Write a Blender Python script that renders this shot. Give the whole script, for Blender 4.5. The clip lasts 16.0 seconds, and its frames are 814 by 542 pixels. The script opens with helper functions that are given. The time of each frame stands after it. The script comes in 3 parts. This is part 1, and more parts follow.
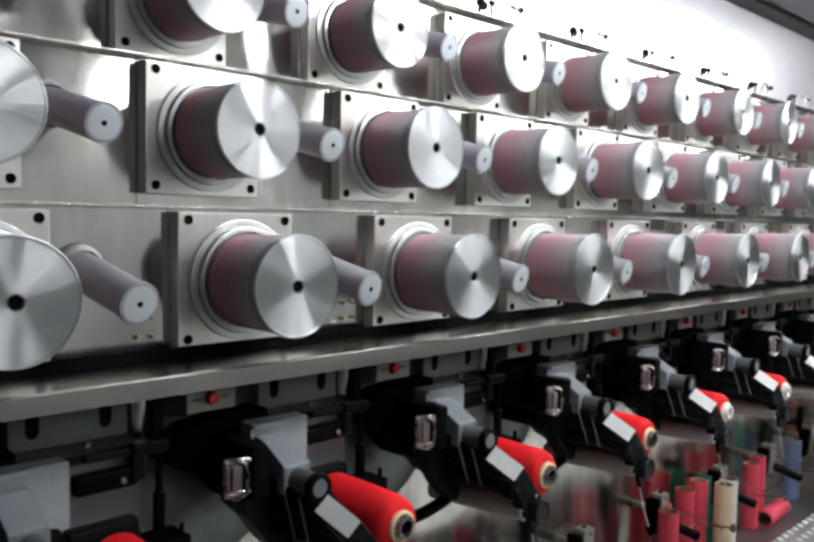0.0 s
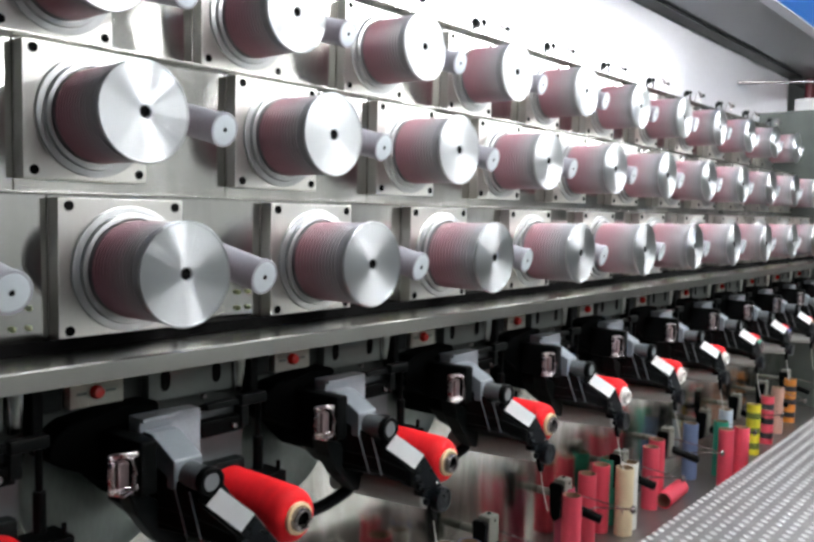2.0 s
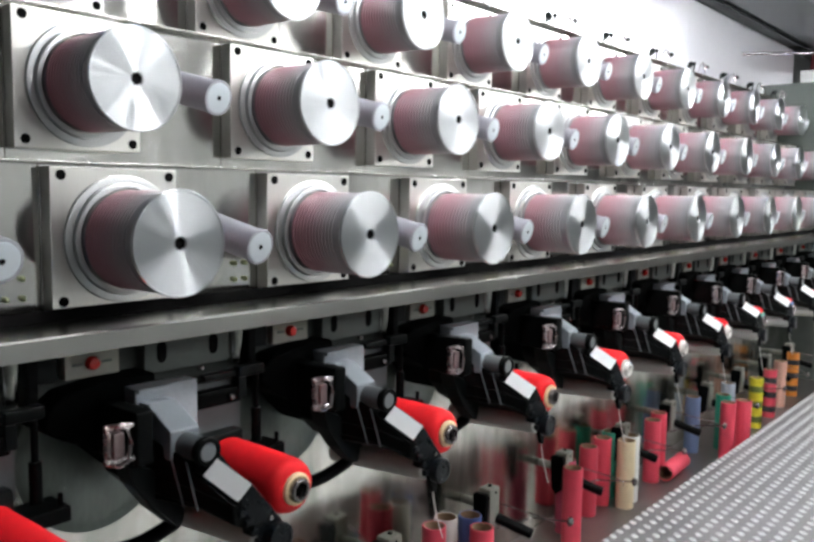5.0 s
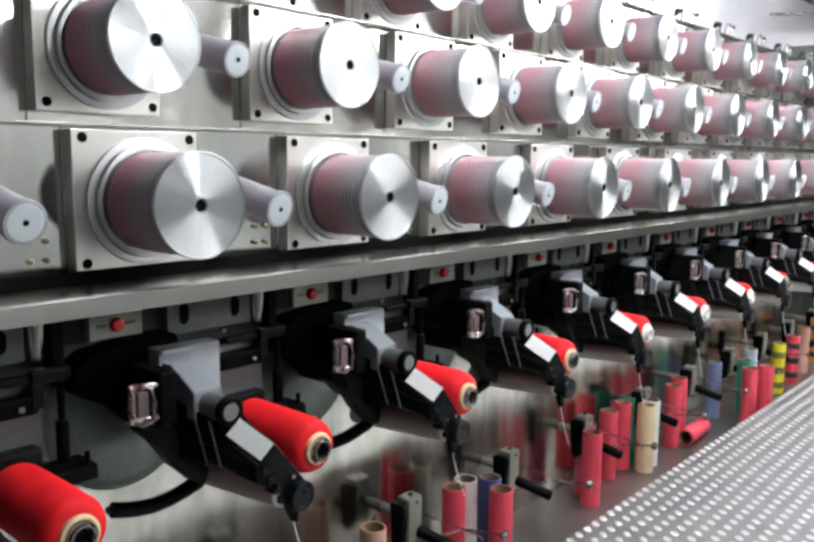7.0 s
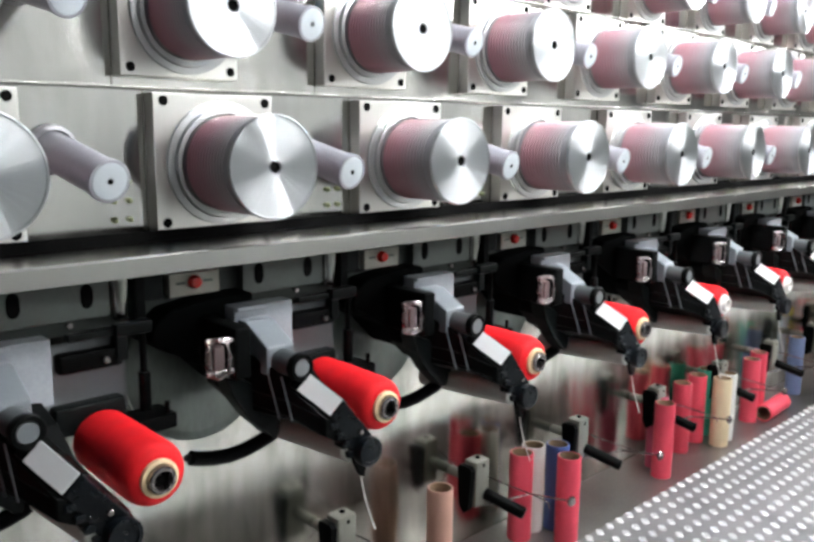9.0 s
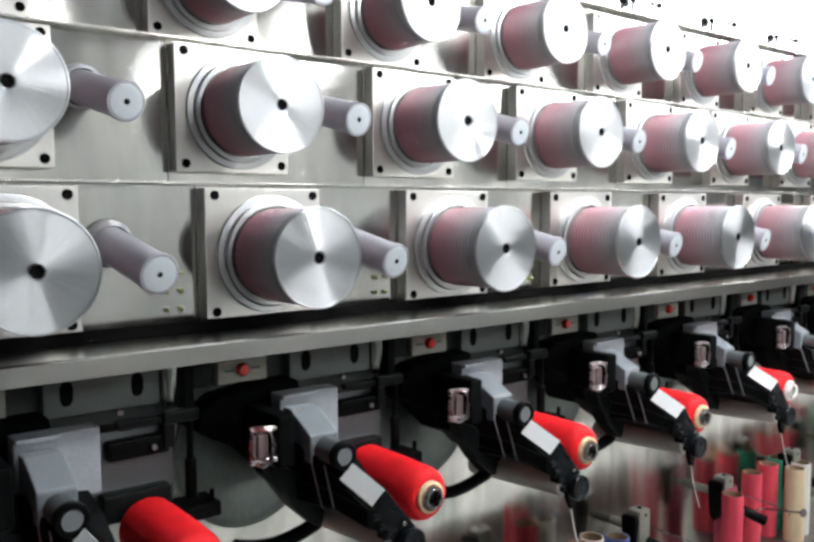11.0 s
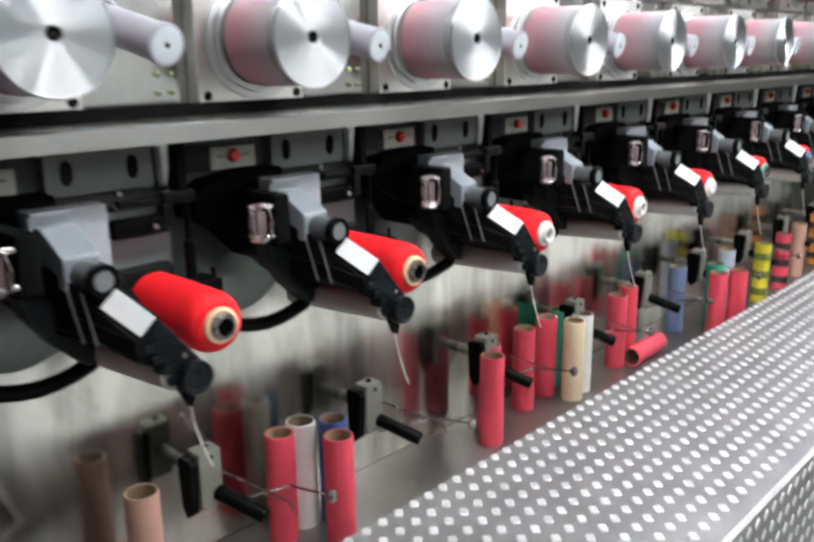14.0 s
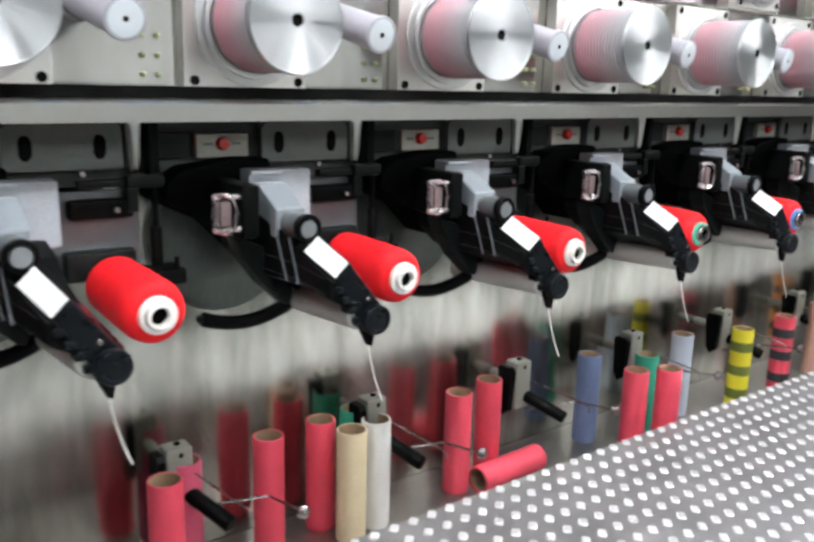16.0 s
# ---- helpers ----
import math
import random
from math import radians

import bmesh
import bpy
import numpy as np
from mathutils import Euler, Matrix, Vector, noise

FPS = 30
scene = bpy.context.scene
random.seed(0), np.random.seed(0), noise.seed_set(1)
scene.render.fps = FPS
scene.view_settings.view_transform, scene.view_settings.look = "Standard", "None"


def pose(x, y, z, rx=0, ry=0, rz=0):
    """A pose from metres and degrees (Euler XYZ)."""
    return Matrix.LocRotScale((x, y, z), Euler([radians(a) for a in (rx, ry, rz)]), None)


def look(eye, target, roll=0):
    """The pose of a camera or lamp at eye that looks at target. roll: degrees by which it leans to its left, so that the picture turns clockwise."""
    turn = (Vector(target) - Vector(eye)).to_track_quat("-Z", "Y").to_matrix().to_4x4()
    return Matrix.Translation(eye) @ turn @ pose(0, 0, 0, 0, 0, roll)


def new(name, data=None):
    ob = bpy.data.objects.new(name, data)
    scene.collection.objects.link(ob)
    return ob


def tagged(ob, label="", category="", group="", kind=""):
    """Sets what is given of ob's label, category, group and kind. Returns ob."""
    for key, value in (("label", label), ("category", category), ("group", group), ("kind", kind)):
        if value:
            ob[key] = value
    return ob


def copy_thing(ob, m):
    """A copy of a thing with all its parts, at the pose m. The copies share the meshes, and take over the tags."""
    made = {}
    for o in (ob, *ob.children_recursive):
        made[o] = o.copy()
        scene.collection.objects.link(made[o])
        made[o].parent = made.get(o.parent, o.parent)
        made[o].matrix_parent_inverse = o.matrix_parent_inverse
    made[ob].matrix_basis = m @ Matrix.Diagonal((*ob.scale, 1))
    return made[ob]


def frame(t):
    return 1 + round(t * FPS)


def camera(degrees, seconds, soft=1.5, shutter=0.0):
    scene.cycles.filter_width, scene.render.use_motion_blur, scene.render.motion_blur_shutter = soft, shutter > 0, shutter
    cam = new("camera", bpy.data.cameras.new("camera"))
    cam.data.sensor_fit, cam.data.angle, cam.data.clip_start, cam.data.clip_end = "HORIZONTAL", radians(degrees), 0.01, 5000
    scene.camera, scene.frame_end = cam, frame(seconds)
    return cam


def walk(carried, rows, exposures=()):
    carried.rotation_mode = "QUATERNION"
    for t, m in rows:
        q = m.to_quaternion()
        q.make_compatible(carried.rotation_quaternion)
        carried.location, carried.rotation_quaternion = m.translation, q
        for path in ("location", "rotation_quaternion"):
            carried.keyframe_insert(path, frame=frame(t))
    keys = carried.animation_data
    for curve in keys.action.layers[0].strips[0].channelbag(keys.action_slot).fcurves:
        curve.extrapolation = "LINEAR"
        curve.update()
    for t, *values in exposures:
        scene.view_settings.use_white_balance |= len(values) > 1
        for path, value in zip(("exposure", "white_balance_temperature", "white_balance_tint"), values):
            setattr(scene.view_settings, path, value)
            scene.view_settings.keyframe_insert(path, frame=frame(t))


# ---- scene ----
cam = camera(52.9, 16.0, soft=3.0, shutter=0.5)
PATH = [
    (0, (0.068, -0.018, 1.697), (1.474, 1.397, 1.561), 1.2),
    (0.5, (0.074, -0.032, 1.69), (1.526, 1.335, 1.537), 1.1),
    (1, (0.084, -0.035, 1.689), (1.576, 1.287, 1.535), 1.2),
    (1.5, (0.093, -0.037, 1.685), (1.615, 1.252, 1.536), 1.1),
    (2, (0.103, -0.034, 1.682), (1.645, 1.232, 1.54), 1.1),
    (2.5, (0.113, -0.03, 1.681), (1.664, 1.226, 1.551), 1.1),
    (3, (0.118, -0.03, 1.679), (1.669, 1.227, 1.568), 1.1),
    (3.5, (0.12, -0.031, 1.678), (1.67, 1.229, 1.564), 1.0),
    (4, (0.12, -0.034, 1.676), (1.666, 1.228, 1.534), 1.0),
    (6.5, (0.121, -0.032, 1.658), (1.63, 1.257, 1.404), 0.4),
    (7, (0.12, -0.034, 1.659), (1.615, 1.266, 1.383), 0.6),
    (7.5, (0.12, -0.038, 1.658), (1.592, 1.282, 1.36), 0.9),
    (8, (0.12, -0.04, 1.655), (1.562, 1.309, 1.336), 0.9),
    (8.5, (0.118, -0.045, 1.651), (1.522, 1.338, 1.312), 0.8),
    (9, (0.116, -0.054, 1.648), (1.475, 1.371, 1.3), 0.6),
    (9.5, (0.121, -0.058, 1.654), (1.437, 1.418, 1.352), 0.4),
    (10, (0.127, -0.063, 1.663), (1.398, 1.465, 1.433), 0.3),
    (10.2, (0.13, -0.067, 1.663), (1.38, 1.481, 1.467), 0.2),
    (12.5, (0.213, -0.108, 1.669), (1.473, 1.438, 1.525), -0.4),
    (13, (0.36, -0.066, 1.639), (1.71, 1.391, 1.405), -0.4),
    (13.5, (0.54, -0.022, 1.603), (1.996, 1.298, 1.229), 0.1),
    (14, (0.772, -0.04, 1.556), (2.178, 1.288, 1.047), -0.6),
    (14.5, (1.018, -0.034, 1.521), (2.355, 1.346, 0.967), -0.6),
    (15, (1.303, -0.044, 1.494), (2.639, 1.374, 1.041), 0.3),
    (15.5, (1.573, -0.062, 1.506), (2.893, 1.375, 1.068), 1.6),
    (16, (1.835, -0.131, 1.505), (3.006, 1.425, 1.05), 1.5),
]
walk(cam, [(t, look(eye, target, roll)) for t, eye, target, roll in PATH],
     exposures=[(0, -0.25), (1.5, 0.15), (4, 0.05), (6.5, 0.28), (8.5, 0.57), (10, 0.72), (12.5, -0.28), (13, -0.1), (13.5, 0.28), (14, 0.45), (15, 0.46), (15.5, 0.55), (16, 0.43)])

# ---- world and light ----
PITCH, FIRST = 0.408, 0.82          # spacing of the winding positions along the machine, place of position 1
UNITS = range(-1, 12)
TIERS = [(1.120, 1.586), (1.224, 1.828), (1.330, 2.072)]   # plate face y, roller axis z

world = bpy.data.worlds.new("world")
world.use_nodes = True
world.node_tree.nodes["Background"].inputs[0].default_value = (0.75, 0.85, 1.0, 1)
world.node_tree.nodes["Background"].inputs[1].default_value = 0.05
scene.world = world
scene.view_settings.exposure = 0.0


# ---- materials ----
def material(name, base, rough=0.5, metal=0.0, vary=0.12, scale=6.0, grain=80.0, bump=0.1, stretch=(1, 1, 1),
             rvary=0.1, aniso=0.0, radial=False, spokes=0.0, random_tint=0.0, coat=0.0, dirt=None, sheen=0.0, spec=0.5, relief=0.002):
    m = bpy.data.materials.new(name)
    m.use_nodes = True
    nt = m.node_tree
    n, link = nt.nodes, nt.links.new
    bsdf = n["Principled BSDF"]
    tc = n.new("ShaderNodeTexCoord")
    mp = n.new("ShaderNodeMapping")
    mp.inputs["Scale"].default_value = stretch
    link(tc.outputs["Object"], mp.inputs["Vector"])
    big, fine = n.new("ShaderNodeTexNoise"), n.new("ShaderNodeTexNoise")
    big.inputs["Scale"].default_value, big.inputs["Detail"].default_value = scale, 4
    fine.inputs["Scale"].default_value, fine.inputs["Detail"].default_value = grain, 3
    link(mp.outputs[0], big.inputs["Vector"])
    link(mp.outputs[0], fine.inputs["Vector"])
    mixn = n.new("ShaderNodeMath")
    mixn.operation = "MULTIPLY_ADD"
    link(big.outputs["Fac"], mixn.inputs[0])
    mixn.inputs[1].default_value = 0.65
    half = n.new("ShaderNodeMath")
    half.operation = "MULTIPLY"
    half.inputs[1].default_value = 0.35
    link(fine.outputs["Fac"], half.inputs[0])
    link(half.outputs[0], mixn.inputs[2])
    ramp = n.new("ShaderNodeValToRGB")
    ramp.color_ramp.elements[0].position, ramp.color_ramp.elements[1].position = 0.3, 0.7
    dark = dirt or tuple(c * (1 - vary) for c in base)
    ramp.color_ramp.elements[0].color = (*dark, 1)
    ramp.color_ramp.elements[1].color = (*(min(1, c * (1 + vary * 0.5)) for c in base), 1)
    link(mixn.outputs[0], ramp.inputs[0])
    colour = ramp.outputs[0]
    if random_tint:
        info = n.new("ShaderNodeObjectInfo")
        hsv = n.new("ShaderNodeHueSaturation")
        rng = n.new("ShaderNodeMapRange")
        rng.inputs["To Min"].default_value, rng.inputs["To Max"].default_value = 1 - random_tint, 1 + random_tint
        link(info.outputs["Random"], rng.inputs["Value"])
        link(rng.outputs[0], hsv.inputs["Value"])
        link(colour, hsv.inputs["Color"])
        colour = hsv.outputs[0]
    link(colour, bsdf.inputs["Base Color"])
    rr = n.new("ShaderNodeMapRange")
    rr.inputs["To Min"].default_value, rr.inputs["To Max"].default_value = max(0.02, rough - rvary), min(1, rough + rvary)
    link(mixn.outputs[0], rr.inputs["Value"])
    link(rr.outputs[0], bsdf.inputs["Roughness"])
    bsdf.inputs["Metallic"].default_value = metal
    bsdf.inputs["Anisotropic"].default_value = aniso
    bsdf.inputs["Anisotropic Rotation"].default_value = 0.25 if radial else 0.0
    bsdf.inputs["Coat Weight"].default_value = coat
    bsdf.inputs["Sheen Weight"].default_value = sheen
    bsdf.inputs["Specular IOR Level"].default_value = spec
    if aniso:
        tg = n.new("ShaderNodeTangent")
        tg.direction_type, tg.axis = "RADIAL", "Z" if radial else "Y"
        link(tg.outputs[0], bsdf.inputs["Tangent"])
    if spokes:                              # tool marks that fan out from the axis
        flat, unit = n.new("ShaderNodeVectorMath"), n.new("ShaderNodeVectorMath")
        flat.operation, unit.operation = "MULTIPLY", "NORMALIZE"
        flat.inputs[1].default_value = (1, 1, 0)
        link(tc.outputs["Object"], flat.inputs[0])
        link(flat.outputs[0], unit.inputs[0])
        fan = n.new("ShaderNodeTexNoise")
        fan.inputs["Scale"].default_value, fan.inputs["Detail"].default_value = 6.0, 2
        link(unit.outputs[0], fan.inputs["Vector"])
        bp = n.new("ShaderNodeBump")
        bp.inputs["Strength"].default_value, bp.inputs["Distance"].default_value = 1.0, spokes
        link(fan.outputs["Fac"], bp.inputs["Height"])
        link(bp.outputs[0], bsdf.inputs["Normal"])
    elif bump:
        bp = n.new("ShaderNodeBump")
        bp.inputs["Strength"].default_value, bp.inputs["Distance"].default_value = bump, relief
        link(fine.outputs["Fac"], bp.inputs["Height"])
        link(bp.outputs[0], bsdf.inputs["Normal"])
    return m


def wall_steel(name, low, high, dull, sharp, smear, wave):
    """Satin steel sheet with upright streaks of reflected light put into its colour, dull patches and a slight
    waviness.
    """
    m = bpy.data.materials.new(name)
    m.use_nodes = True
    n, link = m.node_tree.nodes, m.node_tree.links.new
    bsdf = n["Principled BSDF"]
    bsdf.inputs["Metallic"].default_value = 1
    tc = n.new("ShaderNodeTexCoord")

    def field(stretch, scale, detail, tilt=0.0):
        mp = n.new("ShaderNodeMapping")
        mp.inputs["Scale"].default_value = stretch
        mp.inputs["Rotation"].default_value = (0, radians(tilt), 0)
        link(tc.outputs["Object"], mp.inputs["Vector"])
        t = n.new("ShaderNodeTexNoise")
        t.inputs["Scale"].default_value, t.inputs["Detail"].default_value = scale, detail
        t.inputs["Distortion"].default_value = 0.4
        link(mp.outputs[0], t.inputs["Vector"])
        return t.outputs["Fac"]

    def ramp(value, low, high, a, b):
        q = n.new("ShaderNodeMapRange")
        q.interpolation_type = "SMOOTHSTEP"
        q.inputs["From Min"].default_value, q.inputs["From Max"].default_value = low, high
        q.inputs["To Min"].default_value, q.inputs["To Max"].default_value = a, b
        link(value, q.inputs["Value"])
        return q.outputs[0]
    streak, slant_streak, patch = field((1, 1, 0.16), 26, 3), field((1, 1, 0.4), 9, 4, 22), field((1, 1, 0.6), 3.2, 3)
    total = n.new("ShaderNodeMath")
    total.operation = "ADD"
    link(ramp(streak, 0.3, 0.7, 0.12, 0.38), total.inputs[0])
    link(ramp(slant_streak, 0.3, 0.7, 0.0, 0.5), total.inputs[1])
    col = n.new("ShaderNodeValToRGB")
    col.color_ramp.elements[0].position, col.color_ramp.elements[1].position = 0.15, 0.85
    col.color_ramp.elements[0].color, col.color_ramp.elements[1].color = (*low, 1), (*high, 1)
    link(total.outputs[0], col.inputs[0])
    link(col.outputs[0], bsdf.inputs["Base Color"])
    rough = n.new("ShaderNodeMath")
    rough.operation = "ADD"
    link(ramp(patch, 0.35, 0.65, sharp, dull), rough.inputs[0])
    link(ramp(total.outputs[0], 0.1, 0.9, 0.0, 0.06), rough.inputs[1])
    link(rough.outputs[0], bsdf.inputs["Roughness"])
    # grain laid lengthwise smears reflections upright
    bsdf.inputs["Anisotropic"].default_value = smear
    up = n.new("ShaderNodeCombineXYZ")
    up.inputs["Z"].default_value = 1
    link(up.outputs[0], bsdf.inputs["Tangent"])
    bp = n.new("ShaderNodeBump")
    bp.inputs["Strength"].default_value, bp.inputs["Distance"].default_value = 1.0, wave[0]
    link(field(wave[1], wave[2], 0.4, 16), bp.inputs["Height"])
    link(bp.outputs[0], bsdf.inputs["Normal"])
    return m


def wound_thread():
    """Red thread laid densest near the inner half of a barrel and thinning to grey towards its end disc."""
    m = bpy.data.materials.new("wound_red_thread")
    m.use_nodes = True
    n, link = m.node_tree.nodes, m.node_tree.links.new
    bsdf = n["Principled BSDF"]
    tc, sep = n.new("ShaderNodeTexCoord"), n.new("ShaderNodeSeparateXYZ")
    link(tc.outputs["Object"], sep.inputs[0])
    noise, info = n.new("ShaderNodeTexNoise"), n.new("ShaderNodeObjectInfo")
    mp = n.new("ShaderNodeMapping")
    mp.inputs["Scale"].default_value = (0.1, 0.1, 1)
    link(tc.outputs["Object"], mp.inputs["Vector"])
    link(mp.outputs[0], noise.inputs["Vector"])
    noise.inputs["Scale"].default_value, noise.inputs["Detail"].default_value = 260, 2
    a, b, c = (n.new("ShaderNodeMath") for _ in range(3))
    for q in (a, b, c):
        q.operation = "MULTIPLY_ADD"
    link(sep.outputs["Z"], a.inputs[0]); a.inputs[1].default_value, a.inputs[2].default_value = 7.0, -0.14
    link(noise.outputs["Fac"], b.inputs[0]); b.inputs[1].default_value = 0.30
    link(a.outputs[0], b.inputs[2])
    link(info.outputs["Random"], c.inputs[0]); c.inputs[1].default_value = 0.14
    link(b.outputs[0], c.inputs[2])
    ramp = n.new("ShaderNodeValToRGB")
    e = ramp.color_ramp.elements
    e[0].position, e[0].color = 0.10, (0.29, 0.17, 0.195, 1)
    e[1].position, e[1].color = 0.95, (0.28, 0.26, 0.275, 1)
    for p, q in ((0.35, (0.345, 0.14, 0.175, 1)), (0.6, (0.33, 0.175, 0.205, 1)), (0.82, (0.31, 0.24, 0.26, 1))):
        k = e.new(p)
        k.color = q
    link(c.outputs[0], ramp.inputs[0])
    link(ramp.outputs[0], bsdf.inputs["Base Color"])
    bsdf.inputs["Roughness"].default_value = 0.36
    return m


def glow(name, colour, strength):
    m = bpy.data.materials.new(name)
    m.use_nodes = True
    b = m.node_tree.nodes["Principled BSDF"]
    b.inputs["Base Color"].default_value = (*colour, 1)
    b.inputs["Emission Color"].default_value = (*colour, 1)
    b.inputs["Emission Strength"].default_value = strength
    return m


STEEL_PANEL = wall_steel("satin_steel_panel", (0.50, 0.49, 0.46), (0.66, 0.65, 0.61), 0.15, 0.08, 0.6, (0.021, (1, 1, 0.45), 4.2))
STEEL_PLATE = material("ground_steel_plate", (0.66, 0.65, 0.61), 0.34, 1, 0.08, 8, 260, 0.05, (1, 1, 0.2), 0.06)
STEEL_WALL = wall_steel("light_streaked_steel_wall", (0.34, 0.35, 0.31), (0.78, 0.77, 0.71), 0.18, 0.09, 0.55, (0.003, (1, 1, 0.35), 9))
STEEL_RAIL = material("brushed_steel_rail", (0.50, 0.49, 0.455), 0.24, 1, 0.06, 5, 40, 0.0, (0.3, 1, 1), 0.03)
TURNED = material("turned_aluminium", (0.56, 0.58, 0.59), 0.34, 1, 0.04, 10, 200, 0.0, (1, 1, 1), 0.02, aniso=1.0, radial=True, spokes=0.0004)
RING = material("machined_ring", (0.50, 0.51, 0.51), 0.36, 1, 0.06, 10, 120, 0.02)
BARREL = material("grey_ceramic_barrel", (0.27, 0.27, 0.285), 0.36, 0.1, 0.15, 8, 150, 0.04)
WRAP = wound_thread()
CAPGREY = material("light_grey_cap", (0.55, 0.60, 0.63), 0.4, 0.15, 0.06, 20, 200, 0.02)
IDLER = material("grey_idler_coating", (0.38, 0.38, 0.42), 0.42, 0.15, 0.12, 10, 200, 0.03)
BLACK = material("black_plastic", (0.0025, 0.003, 0.003), 0.42, 0, 0.3, 12, 200, 0.06, spec=0.06)
BLACKMETAL = material("black_oiled_steel", (0.004, 0.006, 0.006), 0.42, 0.0, 0.3, 15, 160, 0.08, spec=0.15)
RIBGREY = material("worn_black_edge", (0.10, 0.11, 0.12), 0.4, 0, 0.2, 30, 100, 0.02)
CLASPGREY = material("pinkish_grey_metal", (0.24, 0.18, 0.18), 0.35, 0.6, 0.2, 30, 100, 0.02)
SIDEGREY = material("dark_grey_paint", (0.15, 0.16, 0.165), 0.45, 0, 0.12, 14, 200, 0.05)
GLOSSBLACK = material("glossy_blue_black", (0.004, 0.006, 0.008), 0.28, 0, 0.3, 30, 160, 0.3, spec=0.28)
MATTEBLACK = material("matte_black_cover", (0.002, 0.0025, 0.0025), 0.7, 0, 0.3, 12, 200, 0.06, spec=0.02)
HOLE = material("dark_recess", (0.004, 0.004, 0.004), 0.8, 0, 0.2, spec=0.05)
# Darker copy of the back plate's grey; the arm's side shade is put into it.
ARMSHADE = material("shaded_grey_paint", (0.17, 0.19, 0.21), 0.42, 0, 0.12, 14, 200, 0.05)
KNOBGREY = material("dark_knob_grey", (0.085, 0.095, 0.10), 0.42, 0, 0.12, 20, 200, 0.04)
GREYPAINT = material("grey_blue_paint", (0.36, 0.385, 0.42), 0.42, 0, 0.1, 14, 200, 0.05, dirt=(0.27, 0.29, 0.31))
BEAMPAINT = material("dark_beam_paint", (0.045, 0.052, 0.048), 0.5, 0, 0.2, 12, 150, 0.05, spec=0.2)
DADO = material("added_dado_grey", (0.14, 0.15, 0.145), 0.5, 0, 0.1, 2, 60, 0.05)
GREENPAINT = material("grey_green_paint", (0.085, 0.098, 0.09), 0.45, 0.1, 0.2, 12, 150, 0.05)
DISH = material("dark_satin_dish", (0.15, 0.17, 0.155), 0.30, 0.9, 0.25, 9, 120, 0.03, (1, 1, 0.4), 0.08)
CHROME = material("chrome", (0.40, 0.36, 0.36), 0.26, 1, 0.08, 30, 200, 0.0)
LABEL = material("white_label_paper", (0.78, 0.80, 0.80), 0.5, 0, 0.05, 20, 100, 0.02)
LAMPPLATE = material("pale_lamp_plate", (0.30, 0.29, 0.25), 0.42, 0.2, 0.12, 25, 150, 0.04)
REDLENS = material("red_lens", (0.62, 0.02, 0.015), 0.25, 0, 0.15, 40, 100, 0.02, coat=0.4)
REDYARN = material("red_yarn", (0.74, 0.010, 0.016), 0.62, 0, 0.2, 20, 420, 0.5, (1, 1, 3), spec=0.2)
CREAMTUBE = material("cream_paper_cone", (0.78, 0.60, 0.36), 0.65, 0, 0.12, 20, 200, 0.1)
WHITETUBE = material("white_plastic_cone", (0.82, 0.80, 0.76), 0.4, 0, 0.05, 20, 200, 0.02)
GREENTUBE = material("green_plastic_cone", (0.05, 0.42, 0.30), 0.4, 0, 0.08, 20, 200, 0.02)
BLUETUBE = material("blue_plastic_cone", (0.08, 0.26, 0.60), 0.4, 0, 0.08, 20, 200, 0.02)
ROLLER = material("grey_rubber_roller", (0.40, 0.40, 0.37), 0.6, 0.0, 0.12, 8, 120, 0.03)
BEIGEBOX = material("grey_beige_casting", (0.25, 0.25, 0.215), 0.5, 0.2, 0.15, 25, 150, 0.1)
WHITEYARN = material("white_yarn", (0.80, 0.78, 0.74), 0.8, 0, 0.08, 40, 400, 0.2)
FLOORSTEEL = material("worn_steel_tray", (0.33, 0.31, 0.295), 0.38, 0.9, 0.25, 6, 120, 0.02, rvary=0.12)
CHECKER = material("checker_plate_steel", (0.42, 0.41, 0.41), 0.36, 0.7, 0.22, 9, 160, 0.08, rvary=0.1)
# Paler copy of the plate steel: lamp glints on the studs are in its colour.
STUD = material("glinting_stud_steel", (0.80, 0.80, 0.80), 0.42, 0.4, 0.08, 14, 160, 0.04)
HOODGREY = material("grey_hood_sheet", (0.23, 0.24, 0.25), 0.35, 0.5, 0.15, 3, 100, 0.03)
HOODEDGE = material("pale_hood_edge", (0.50, 0.51, 0.54), 0.4, 0.5, 0.08, 6, 100, 0.03)
BLUEPAINT = material("blue_beam_paint", (0.03, 0.18, 0.62), 0.4, 0, 0.12, 6, 100, 0.03)
HEADER = material("satin_header_sheet", (0.80, 0.80, 0.84), 0.3, 0.75, 0.06, 2, 60, 0.02, (0.3, 1, 1), 0.06)
WALLPAINT = material("pale_wall_paint", (0.42, 0.43, 0.43), 0.7, 0, 0.06, 1.5, 60, 0.1)
CEILPAINT = material("grey_white_ceiling_paint", (0.50, 0.51, 0.52), 0.8, 0, 0.05, 1.5, 60, 0.1)
CONCRETE = material("grey_floor_paint", (0.15, 0.155, 0.145), 0.75, 0, 0.2, 2, 60, 0.1, spec=0.2)
LIGHT = glow("fluorescent_tube", (0.96, 0.98, 1.0), 120.0)
